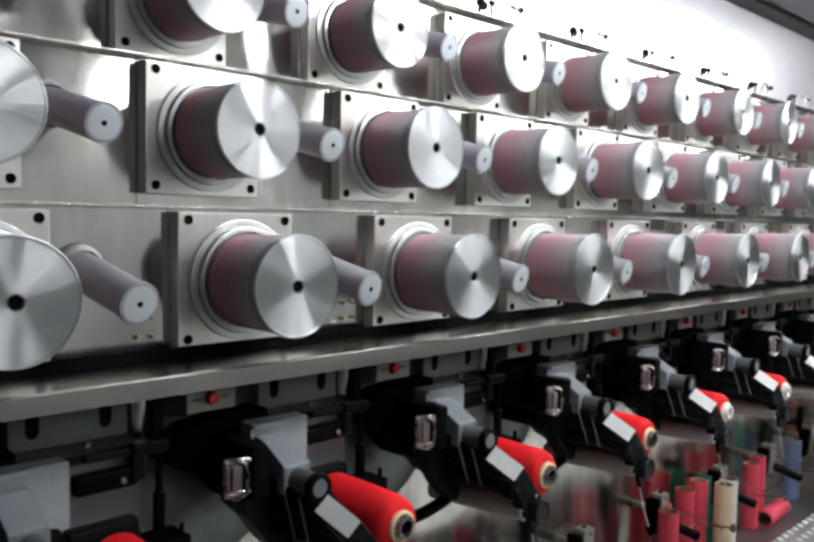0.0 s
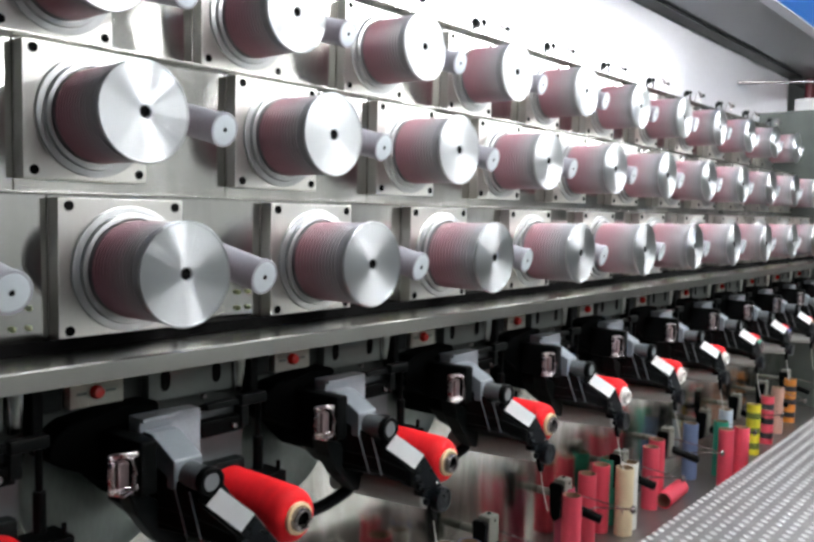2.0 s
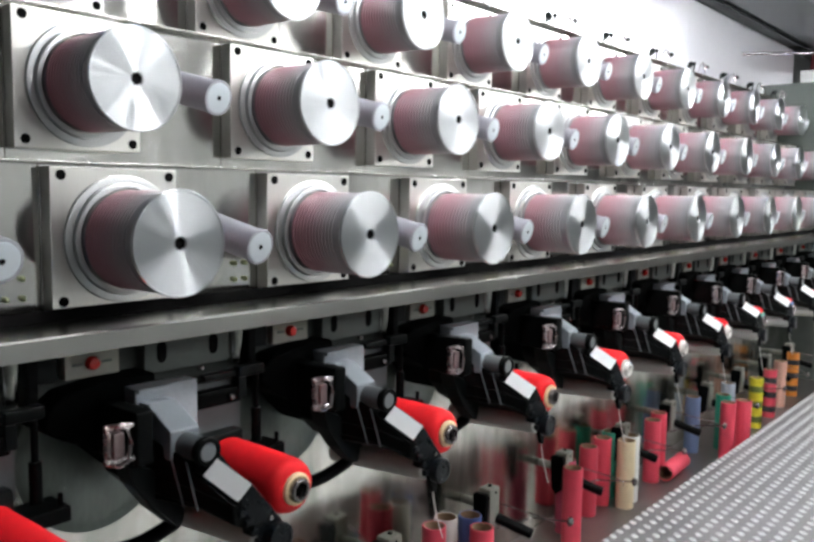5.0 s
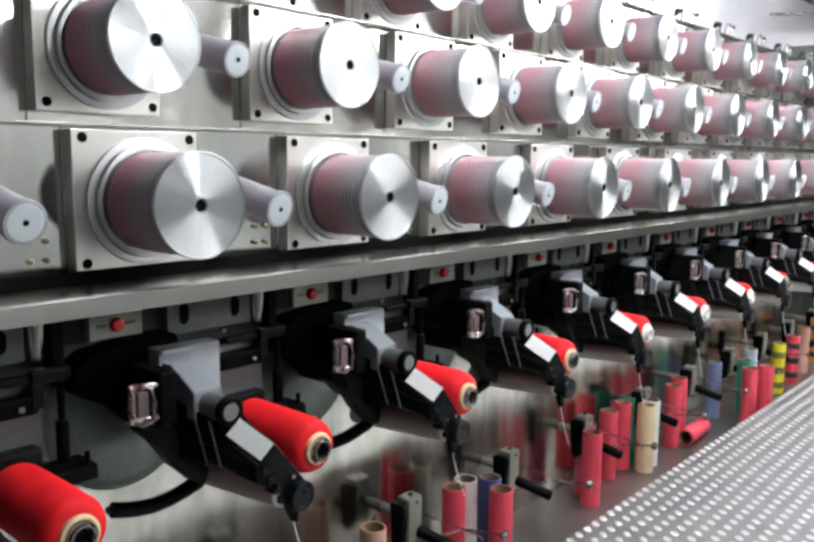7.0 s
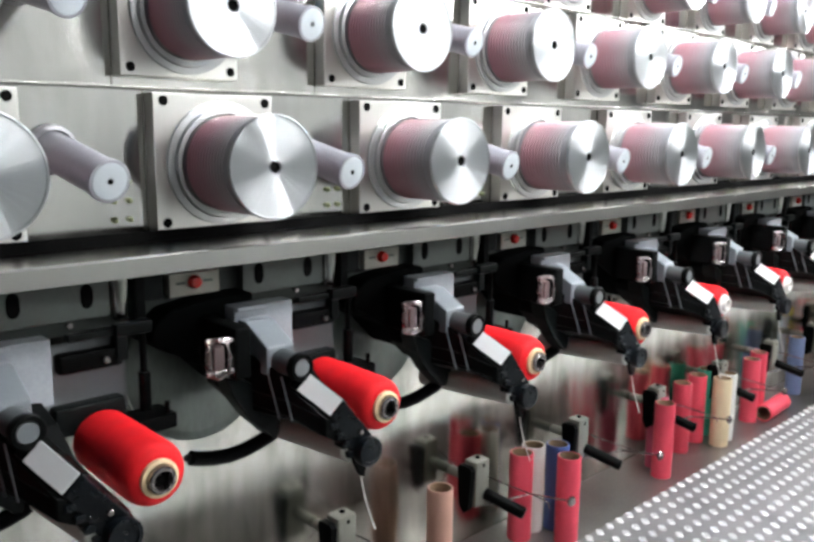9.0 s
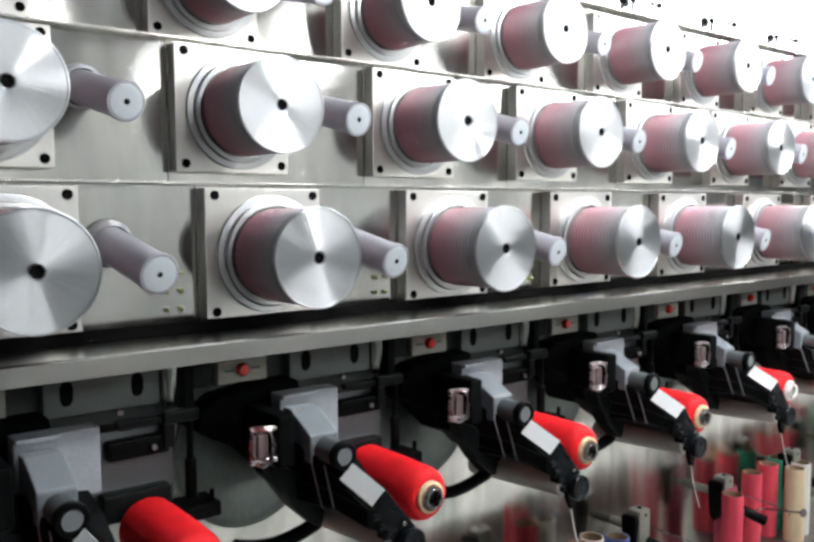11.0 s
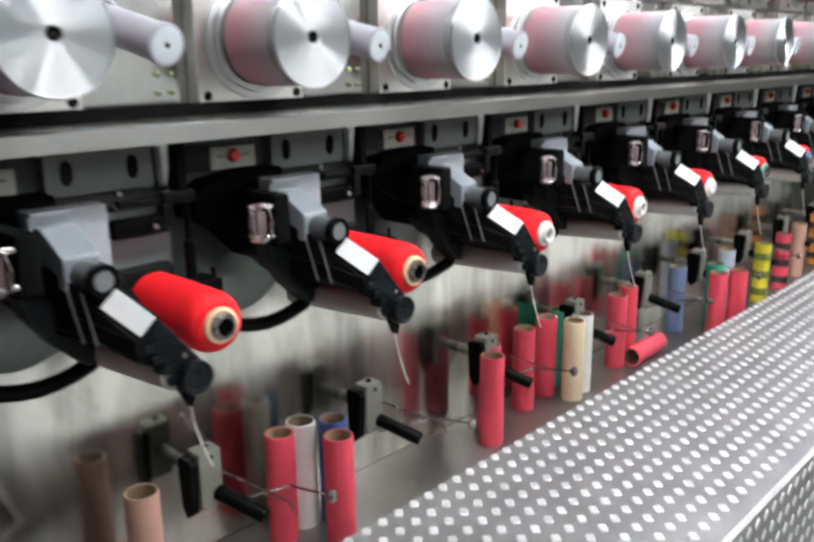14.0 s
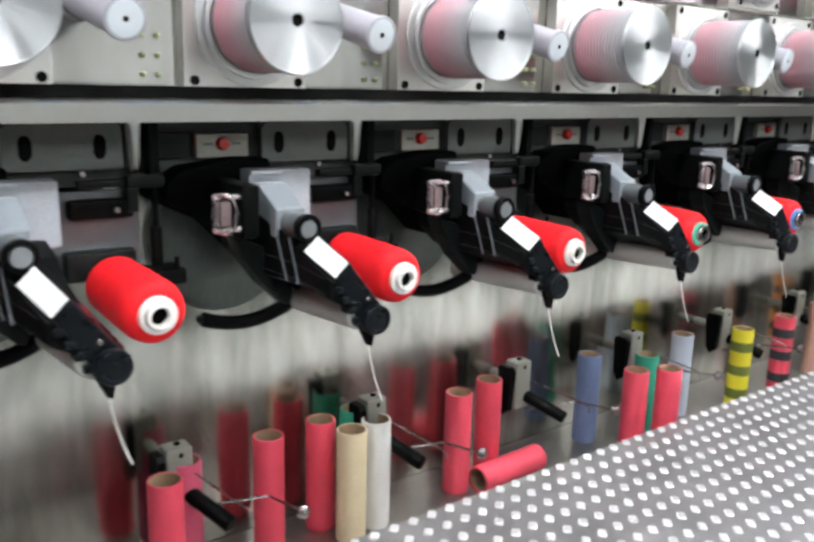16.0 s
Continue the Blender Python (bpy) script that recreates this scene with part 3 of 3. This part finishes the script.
def terminals(x):
    g = thing("terminal_block", (x + 0.247, 1.146, 1.532), "six small brass terminal screws on the panel", "terminals", "terminal screws")
    for i in range(2):
        for j in range(3):
            bm = bmesh.new()
            lathe(bm, [(0.0045, 0), (0.0045, 0.004), (0.003, 0.0055), (0.002, 0.008), (0, 0.0082)], 8, T(x + 0.235 + 0.024 * i, 1.147, 1.503 + 0.029 * j) @ TURN)
            part("terminal_screw", bm, BRASS, g)
    return g


BRASS = material("greenish_brass", (0.42, 0.46, 0.26), 0.3, 0.85, 0.1, 30, 100, 0.02)


# ---- winding heads ----
def winding_head(x):
    g = thing("yarn_winder", (x, 1.15, 1.36), "black and grey yarn winder with chrome clasp and white label", "winder", "yarn winders")

    def add(name, bm, mat, label=""):
        bmesh.ops.transform(bm, matrix=T(x), verts=bm.verts[:])
        return part(name, bm, mat, g, label)
    # slotted bracket under the rail
    bm = bmesh.new()
    prism(bm, [(0.028, 1.362), (0.195, 1.362), (0.198, 1.366), (0.198, 1.422), (0.188, 1.433), (0.04, 1.433), (0.028, 1.421)], 1.128, 1.150, 0.0015)
    add("slotted_bracket", bm, GREENPAINT)
    for sx in (0.06, 0.164):
        bm = bmesh.new(); rod(bm, (sx, 1.1275, 1.386), (sx, 1.14, 1.386), 0.0095, 14); rod(bm, (sx, 1.1275, 1.406), (sx, 1.14, 1.406), 0.0095, 14)
        box(bm, sx - 0.0095, sx + 0.0095, 1.1274, 1.14, 1.386, 1.406)
        add("slot", bm, HOLE, "black oblong slot")
    bm = bmesh.new(); rod(bm, (0.135, 1.12, 1.357), (0.135, 1.13, 1.357), 0.005, 8)
    add("bracket_screw", bm, CHROME)
    bm = bmesh.new(); lathe(bm, [(0, 0), (0.0125, 0), (0.014, 0.02), (0.0175, 0.07), (0.0175, 0.082), (0, 0.082)], 28, T(0.216, 1.136, 1.3555))
    add("spacer_post", bm, STEEL_PANEL, "bright aluminium spacer post")
    # black cover
    bm = bmesh.new()
    prism(bm, [(-0.155, 1.315), (-0.148, 1.342), (-0.120, 1.362), (-0.03, 1.372), (0.03, 1.372), (0.04, 1.22), (0.0, 1.20), (-0.035, 1.235), (-0.06, 1.262), (-0.10, 1.280), (-0.135, 1.297)], 1.10, 1.224, 0.006)
    add("traverse_cover", bm, MATTEBLACK)
    # painted back plate, arm and knob
    bm = bmesh.new(); prism(bm, [(-0.027, 1.255), (0.087, 1.262), (0.087, 1.356), (-0.027, 1.358)], 1.068, 1.10, 0.003)
    add("back_plate", bm, GREYPAINT)
    bm = bmesh.new(); box(bm, 0.085, 0.215, 1.118, 1.128, 1.215, 1.332, 0.003)
    add("side_plate", bm, SIDEGREY)
    bm = bmesh.new()
    prism_x(bm, [(1.07, 1.338), (1.045, 1.338), (0.985, 1.306), (0.985, 1.262), (1.07, 1.25)], -0.022, 0.03)
    bmesh.ops.bevel(bm, geom=bm.edges[:], offset=0.004, segments=2, affect="EDGES", profile=0.5)
    add("support_arm", bm, ARMSHADE)
    bm = bmesh.new(); lathe(bm, [(0, 0), (0.0185, 0), (0.0195, 0.003), (0.0195, 0.05), (0.0185, 0.052), (0, 0.052)], 24, T(0.005, 0.988, 1.282) @ TURN)
    add("pivot_knob", bm, KNOBGREY)
    bm = bmesh.new(); lathe(bm, [(0.0185, 0), (0.0215, 0), (0.0222, 0.003), (0.0222, 0.012), (0.0205, 0.014), (0.0150, 0.014), (0.0145, 0.009), (0.0, 0.009)], 24, T(0.005, 0.942, 1.282) @ TURN)
    add("knob_ring", bm, BLACK)
    bm = bmesh.new(); lathe(bm, [(0.0145, 0), (0.0135, 0.0035), (0, 0.004)], 20, T(0.005, 0.933, 1.282) @ TURN)
    add("knob_cap", bm, SIDEGREY)
    # black beam that narrows towards the aisle, with bright struts on its flank
    bm = bmesh.new()
    sections = ((1.040, -0.030, 0.060, 1.292, 1.196), (0.985, -0.018, 0.061, 1.276, 1.197), (0.940, -0.008, 0.062, 1.247, 1.198), (0.888, 0.017, 0.076, 1.208, 1.178))
    rings = [[bm.verts.new(p) for p in ((xa, y, zb), (xb, y, zb - 0.034), (xb, y, zt - 0.012), (xa, y, zt))] for y, xa, xb, zt, zb in sections]
    for ra, rb in zip(rings, rings[1:]):
        for i in range(4):
            bm.faces.new((ra[i], ra[(i + 1) % 4], rb[(i + 1) % 4], rb[i]))
    bm.faces.new(rings[0]); bm.faces.new(rings[-1][::-1])
    bmesh.ops.bevel(bm, geom=bm.edges[:], offset=0.003, segments=2, affect="EDGES", profile=0.5)
    add("traverse_body", bm, BLACK)
    bm = bmesh.new(); prism(bm, [(-0.062, 1.268), (-0.03, 1.285), (0.03, 1.26), (0.075, 1.175), (0.055, 1.152), (-0.03, 1.200), (-0.065, 1.235)], 1.041, 1.10, 0.005)
    add("rear_body", bm, BLACK)
    for ya, yb in ((0.986, 0.962), (0.958, 0.936)):
        bm = bmesh.new()
        rod(bm, (-0.0215 - 0.22 * (ya - 0.99), ya, 1.266), (-0.0225 - 0.22 * (yb - 0.99), yb, 1.196), 0.0017, 6)
        add("strut", bm, RIBGREY, "thin worn metal strut")
    for z in (1.208, 1.232):
        bm = bmesh.new(); rod(bm, (-0.0305, 1.035, z), (-0.0085, 0.942, z - 0.006), 0.001, 6); rod(bm, (-0.0085, 0.942, z - 0.006), (0.012, 0.897, z - 0.022), 0.001, 6)
        add("seam_bead", bm, BLACKMETAL)
    # sloping front arm with its label, and the toothed end that hangs from it
    corner, up, down = Vector((-0.010, 0.946, 1.255)), Vector((0.022, -0.007, 0.025)), Vector((0.034, -0.060, -0.045))
    bm = bmesh.new(); slab(bm, (corner, corner + up, corner + up + down, corner + down), 0.026, 0.003)
    add("front_arm", bm, BLACK)
    out = up.cross(down).normalized() * -0.0012
    a, b, d = corner + up * 0.04 + down * 0.2 + out, up * 0.92, down * 0.78
    bm = bmesh.new(); slab(bm, (a, a + b, a + b + d, a + d), 0.0022)
    add("label_plate", bm, LABEL, "blank white label plate")
    e, f = corner + down, corner + up + down
    bm = bmesh.new(); slab(bm, (e, f, Vector((0.110, 0.874, 1.152)), Vector((0.072, 0.884, 1.130))), 0.034, 0.005)
    add("arm_end", bm, GLOSSBLACK)
    for i in range(4):
        q = e.lerp(Vector((0.072, 0.884, 1.130)), 0.2 + 0.22 * i)
        bm = bmesh.new(); box(bm, q.x - 0.008, q.x + 0.006, q.y - 0.002, q.y + 0.022, q.z - 0.007, q.z + 0.004, 0.002)
        add("tooth", bm, GLOSSBLACK)
    bm = bmesh.new(); rod(bm, (0.076, 0.872, 1.176), (0.076, 0.886, 1.176), 0.0042, 8)
    add("end_screw", bm, CHROME)
    bm = bmesh.new(); lathe(bm, [(0, 0), (0.0235, 0), (0.0245, 0.003), (0.0245, 0.020), (0.0225, 0.023), (0.017, 0.0235), (0.0165, 0.0215), (0, 0.022)], 24, T(0.091, 0.889, 1.141) @ TURN)
    add("roller_hub", bm, GLOSSBLACK)
    bm = bmesh.new(); prism(bm, [(0.068, 1.132), (0.098, 1.122), (0.092, 1.094), (0.084, 1.097)], 0.884, 0.894, 0.001)
    add("thread_finger", bm, BLACK)
    bm = bmesh.new(); rod(bm, (0.072, 0.892, 1.146), (0.058, 1.12, 1.136), 0.0235, 28, 0.002)
    add("drive_roller", bm, ROLLER, "smooth grey drive roller")
    # chrome clasp with its black pad
    bm = bmesh.new(); box(bm, -0.075, -0.045, 0.99, 1.10, 1.262, 1.345, 0.006)
    add("clasp_block", bm, BLACK)
    bm = bmesh.new()
    bent(bm, [(-0.110, 1.004, 1.330), (-0.101, 0.992, 1.332), (-0.090, 0.987, 1.326), (-0.087, 0.985, 1.303), (-0.090, 0.987, 1.280), (-0.101, 0.992, 1.273), (-0.110, 1.004, 1.275)], 0.0038, 10)
    rod(bm, (-0.112, 1.004, 1.284), (-0.112, 1.004, 1.322), 0.006, 12)
    add("clasp", bm, CHROME, "chrome wire clasp")
    bm = bmesh.new(); box(bm, -0.109, -0.091, 0.993, 1.012, 1.284, 1.321, 0.003)
    add("clasp_body", bm, CLASPGREY)
    for z in (1.327, 1.278):
        bm = bmesh.new(); rod(bm, (-0.116, 1.006, z), (-0.07, 1.0, z), 0.0055, 10)
        add("clasp_pin", bm, CHROME)
    # shallow round dish behind the winder
    bm = bmesh.new(); lathe(bm, [(0.0, 0.006), (0.09, 0.005), (0.124, 0.002), (0.136, 0.006), (0.141, 0.006), (0.141, 0.0)], 56, T(-0.006, 1.2255, 1.228) @ TURN)
    add("back_dish", bm, DISH, "dark satin steel back dish")
    # hanging black linkage and curved lever
    bm = bmesh.new(); prism(bm, [(-0.075, 1.262), (-0.03, 1.245), (0.028, 1.165), (0.022, 1.140), (0.010, 1.142), (-0.03, 1.180), (-0.062, 1.225)], 1.02, 1.06, 0.004)
    add("link_plate", bm, BLACKMETAL)
    bm = bmesh.new()
    bent(bm, [(-0.102, 1.09, 1.116), (-0.085, 1.09, 1.110), (-0.060, 1.09, 1.104), (-0.034, 1.087, 1.102), (-0.008, 1.084, 1.105), (0.016, 1.08, 1.112), (0.036, 1.07, 1.124), (0.052, 1.06, 1.142)], 0.0125, 12)
    add("curved_lever", bm, BLACK)
    bm = bmesh.new(); rod(bm, (-0.112, 1.09, 1.119), (-0.098, 1.09, 1.115), 0.006, 8)
    add("lever_pin", bm, BLACKMETAL)
    # hanging rod with its foot block
    bm = bmesh.new(); rod(bm, (0.232, 1.095, 1.262), (0.232, 1.095, 1.345), 0.0055, 10); rod(bm, (0.232, 1.095, 1.21), (0.232, 1.095, 1.275), 0.0095, 12)
    add("hanging_rod", bm, BLACK)
    bm = bmesh.new(); box(bm, 0.2345, 0.252, 1.118, 1.149, 1.335, 1.4375, 0.003)
    add("hanger_post", bm, BLACK)
    bm = bmesh.new(); box(bm, -0.026, 0.032, 1.060, 1.069, 1.350, 1.3575, 0.002)
    add("plate_lip", bm, GREYPAINT)
    bm = bmesh.new(); box(bm, 0.105, 0.200, 1.092, 1.117, 1.292, 1.322, 0.006)
    add("cylinder_block", bm, BLACK)
    bm = bmesh.new(); box(bm, 0.188, 0.246, 1.086, 1.106, 1.336, 1.356, 0.004); box(bm, 0.188, 0.206, 1.088, 1.110, 1.300, 1.337, 0.003)
    box(bm, 0.120, 0.190, 1.094, 1.112, 1.338, 1.350, 0.003)
    add("rod_bracket", bm, BLACKMETAL)
    bm = bmesh.new(); rod(bm, (0.172, 1.084, 1.306), (0.172, 1.093, 1.306), 0.005, 8)
    add("bracket_bolt", bm, CHROME)
    bm = bmesh.new(); box(bm, 0.185, 0.262, 1.05, 1.11, 1.190, 1.214, 0.004); rod(bm, (0.25, 1.06, 1.21), (0.25, 1.06, 1.232), 0.004, 8)
    add("foot_block", bm, BLACK)
    bm = bmesh.new(); box(bm, 0.095, 0.20, 1.09, 1.118, 1.20, 1.245, 0.006)
    add("spindle_housing", bm, BLACKMETAL)
    return g


def signal_lamp(x):
    g = thing("signal_lamp", (x - 0.05, 1.15, 1.39), "round red signal lamp on a pale square plate", "lamp", "signal lamps")
    bm = bmesh.new(); box(bm, x - 0.096, x - 0.006, 1.130, 1.150, 1.374, 1.412, 0.002)
    part("lamp_plate", bm, LAMPPLATE, g)
    bm = bmesh.new(); lathe(bm, [(0.011, 0), (0.011, 0.006), (0.0085, 0.011), (0, 0.0125)], 18, T(x - 0.053, 1.130, 1.396) @ TURN)
    part("lens", bm, REDLENS, g, "red lens")
    for a in (0.036, 0.085):
        bm = bmesh.new(); box(bm, x - a, x - a + 0.016, 1.1285, 1.1305, 1.394, 1.398)
        part("tag", bm, GREENPAINT, g)
    bm = bmesh.new(); box(bm, x - 0.158, x - 0.106, 1.134, 1.150, 1.374, 1.414, 0.002)
    part("socket", bm, BLACKMETAL, g, "dark brown socket plate")
    return g


def yarn_package(x, cone, cone_label, drop=0.0):
    """A red package on its cone; turns about its own axis, which dips slightly to the aisle."""
    g = thing("yarn_package", (x + 0.152, 1.095, 1.195 - drop), "full package of bright red yarn on a " + cone_label + " cone", "yarn package", "yarn packages")
    bm = bmesh.new(); lathe(bm, [(0, -0.02), (0.022, -0.02), (0.034, -0.012), (0.034, 0.0), (0.024, 0.004), (0.018, 0.006), (0.018, 0.2)], 24)
    h = part("spindle", bm, BLACKMETAL, g, local=True)
    h.matrix_basis = pose(0, 0, 0, 91, 0, 0)
    bm = bmesh.new()
    lathe(bm, [(0.021, 0.006), (0.036, 0.006), (0.0430, 0.009), (0.0452, 0.014), (0.0460, 0.09), (0.0460, 0.158), (0.0450, 0.167), (0.0426, 0.1750), (0.0390, 0.1808), (0.033, 0.184), (0.027, 0.1852), (0.0245, 0.185)], 40)
    part("yarn", bm, REDYARN, h, local=True)
    bm = bmesh.new()
    lathe(bm, [(0.0255, 0.18), (0.0268, 0.1855), (0.0265, 0.1905), (0.0225, 0.192), (0.0205, 0.191), (0.020, 0.18)], 32)
    part("cone", bm, cone, h, cone_label + " cone end", local=True)
    bm = bmesh.new()
    lathe(bm, [(0.0195, 0.185), (0.0195, 0.1975), (0.0175, 0.200), (0.0135, 0.200), (0.0125, 0.197), (0.0125, 0.185)], 28)
    part("chuck", bm, WHITETUBE if cone is WHITETUBE else CHROME, h, "chuck ring", local=True)
    bm = bmesh.new()
    lathe(bm, [(0.0124, 0.188), (0.006, 0.187), (0.005, 0.192), (0, 0.1925)], 16)
    part("chuck_core", bm, HOLE, h, local=True)
    return g


# ---- small things on the tray ----
def paper_tube(x, y, paint, stripes=None, lean=0.0, turn=0.0, r=0.0295, h=0.228):
    label = {"red": "empty rose-red paper yarn tube standing on the tray"}.get(paint, "empty " + paint + " paper yarn tube standing on the tray")
    if stripes:
        label = paint + " and " + stripes + " striped paper yarn tube on the tray"
    g = thing("paper_tube", (x, y, 0.6255), label, "paper tube", "paper tubes")
    g.matrix_basis = T(x, y, 0.6255) @ pose(0, 0, 0, lean, 0, turn)
    bm = bmesh.new()
    lathe(bm, [(r - 0.005, 0.002), (r - 0.004, 0), (r - 0.001, 0), (r, 0.002), (r, h - 0.002), (r - 0.001, h), (r - 0.0035, h)], 28)
    part("wall", bm, PAPER[paint], g, local=True)
    bm = bmesh.new(); lathe(bm, [(r - 0.0034, h - 0.0003), (r - 0.0048, h - 0.0008), (r - 0.005, h - 0.004), (r - 0.005, 0.003)], 28)
    part("inside", bm, CORE, g, "brown card inside", local=True)
    if stripes:
        for i in range(3):
            bm = bmesh.new()
            z = h * (0.12 + 0.3 * i)
            lathe(bm, [(r, z), (r + 0.0006, z + 0.001), (r + 0.0006, z + 0.027), (r, z + 0.028)], 28, pose(0, 0, 0, 0, 0, 0))
            part("stripe", bm, PAPER[stripes], g, local=True)
    return g


def tensioner(x):
    g = thing("thread_tensioner", (x + 0.26, 1.226, 0.83), "grey cast thread tensioner with a black handle and wire guide", "thread tensioner", "thread tensioners")

    def add(name, bm, mat, label=""):
        bmesh.ops.transform(bm, matrix=T(x), verts=bm.verts[:])
        return part(name, bm, mat, g, label)
    bm = bmesh.new(); box(bm, 0.236, 0.284, 1.12, 1.16, 0.772, 0.885, 0.006)
    add("casting", bm, BEIGEBOX)
    bm = bmesh.new(); rod(bm, (0.262, 1.1195, 0.872), (0.262, 1.125, 0.872), 0.005, 8); rod(bm, (0.262, 1.14, 0.885), (0.262, 1.14, 0.889), 0.006, 8)
    add("casting_hole", bm, HOLE)
    bm = bmesh.new(); prism_x(bm, [(1.122, 0.866), (1.130, 0.874), (1.160, 0.874), (1.166, 0.866), (1.160, 0.775), (1.146, 0.757), (1.130, 0.770)], 0.221, 0.2355)
    add("side_pad", bm, BLACK)
    bm = bmesh.new(); rod(bm, (0.26, 1.155, 0.83), (0.26, 1.226, 0.83), 0.012, 12)
    add("wall_stub", bm, BEIGEBOX)
    bm = bmesh.new(); rod(bm, (0.272, 1.125, 0.800), (0.312, 1.035, 0.766), 0.0145, 14, 0.003)
    add("handle", bm, BLACK)
    bm = bmesh.new(); bent(bm, [(0.28, 1.12, 0.838), (0.318, 0.988, 0.816), (0.322, 0.976, 0.810), (0.322, 0.974, 0.798)], 0.0018, 8)
    add("wire_guide", bm, CHROME)
    bm = bmesh.new()
    lathe(bm, [(0, -0.003), (0.011, -0.002), (0.013, 0.002), (0.0125, 0.005), (0.008, 0.009), (0.006, 0.008), (0.003, 0.010), (0, 0.010)], 16, T(0.421, 0.985, 0.78) @ TURN)
    rod(bm, (0.421, 0.985, 0.78), (0.415, 1.10, 0.76), 0.0025, 8)
    rod(bm, (0.415, 1.10, 0.76), (0.30, 1.15, 0.75), 0.0025, 8)
    add("tension_knob", bm, CHROME, "chrome tension knob")
    return g


def strand(x):
    """A loose white thread tail that hangs from the winder's finger and swings."""
    top = Vector((x + 0.088, 0.889, 1.100))
    g = thing("white_thread", top, "loose white thread tail hanging from the winder", "thread", "running threads")
    bm = bmesh.new()
    bent(bm, [(0.026 * (i / 8) ** 1.6, -0.010 * i / 8, -0.10 * i / 8) for i in range(9)], 0.0011, 6)
    part("filament", bm, WHITEYARN, g, local=True)
    return g


def build_things():
    first = {}
    for i, (Y, Z) in enumerate(TIERS):
        for k in UNITS:
            for make in (roller_thing, idler_thing):
                ob = first.get(make)
                if ob is None:
                    first[make] = ob = make(unit_x(k), Y, Z)
                    first[make, 0] = Vector((unit_x(k), Y, Z))
                else:
                    move = Vector((unit_x(k), Y, Z)) - first[make, 0]
                    ob = copy_thing(ob, T(*(BASE[ob] + move)))
                if make is roller_thing:
                    ROLLERS.append(ob)
    for make in (winding_head, signal_lamp, terminals, thread_guide, tensioner, strand):
        ob = None
        for k in UNITS:
            if ob is None:
                ob = made = make(unit_x(k) + (sway(k) if make in (winding_head, strand) else 0))
                k0 = k
            else:
                off = sway(k) - sway(k0) if make in (winding_head, strand) else 0
                made = copy_thing(ob, T(*(BASE[ob] + Vector((PITCH * (k - k0) + off, 0, 0)))))
            if make is strand:
                STRANDS.append(made)
    for k in UNITS:
        cone, word = {4: (WHITETUBE, "white plastic"), 5: (WHITETUBE, "white plastic"), 6: (WHITETUBE, "white plastic"), 7: (GREENTUBE, "green plastic"),
                      8: (BLUETUBE, "blue plastic")}.get(k, (CREAMTUBE, "cream paper"))
        PACKAGES.append(yarn_package(unit_x(k) + max(sway(k), 0) + 0.006, cone, word, 0.006 if k < 1 else 0.002))
    for x, y, paint, stripes in (
            (1.36, 1.135, "pink", None), (1.655, 1.139, "red", None), (1.717, 1.150, "white", None), (1.769, 1.112, "blue", None), (1.725, 1.046, "red", None),
            (2.318, 1.140, "purple", None), (2.264, 1.088, "red", None), (2.485, 1.150, "red", None), (2.604, 1.160, "red", None), (2.630, 1.087, "cream", None),
            (2.697, 1.102, "white", None), (2.690, 1.172, "green", None), (2.927, 1.122, "red", None), (3.036, 1.145, "red", None), (3.368, 1.140, "slate", None),
            (3.372, 1.000, "red", None), (3.450, 0.965, "red", None), (3.490, 1.060, "green", None), (3.715, 1.115, "grey", None),
            (3.910, 1.055, "yellow", "olive"), (4.140, 1.060, "red", "black"), (4.38, 1.08, "pink", None), (4.66, 1.094, "orange", "black")):
        paper_tube(x, y, paint, stripes)
    lying = paper_tube(3.0, 1.09, "red", r=0.030, h=0.195)
    lying.matrix_basis = T(2.955, 1.080, 0.6255 + 0.0302) @ pose(0, 0, 0, 0, 90, 3)
    lying["label"] = "empty rose-red paper yarn tube lying on the tray"


def motions():
    """Rollers and packages turn, the running threads swing."""
    steps = [0.5 * i for i in range(33)]
    for n, g in enumerate(ROLLERS):
        barrel = next(c for c in g.children if c.name.startswith("barrel"))
        walk(barrel, [(t, TURN @ pose(0, 0, 0, 0, 0, -80 * i + 23 * n)) for i, t in enumerate(steps)])
    for n, g in enumerate(PACKAGES):
        spindle = next(c for c in g.children if c.name.startswith("spindle"))
        walk(spindle, [(t, pose(0, 0, 0, 91, 0, 0) @ pose(0, 0, 0, 0, 0, 85 * i + 31 * n)) for i, t in enumerate(steps)])
    for n, g in enumerate(STRANDS):
        at = g.matrix_basis.translation.copy()
        walk(g, [(0.25 * i, T(*at) @ pose(0, 0, 0, 0, 2.5 * math.sin(2.1 * i + n), 0)) for i in range(65)])


build_hall()
for bx in (1.30, 2.20, 3.10, 4.00, 4.90):
    batten(bx, 0.35, 2.64, 0.62, LIGHT)
# Unseen second row, added for bright reflections in the tier panels.
for bx in (1.1, 2.7, 4.3, 5.9, 7.5, 9.1):
    batten(bx, -2.1, 2.6, 1.5, FARLIGHT, True)
build_machine()
build_deck()
build_cabinet()
build_things()
motions()
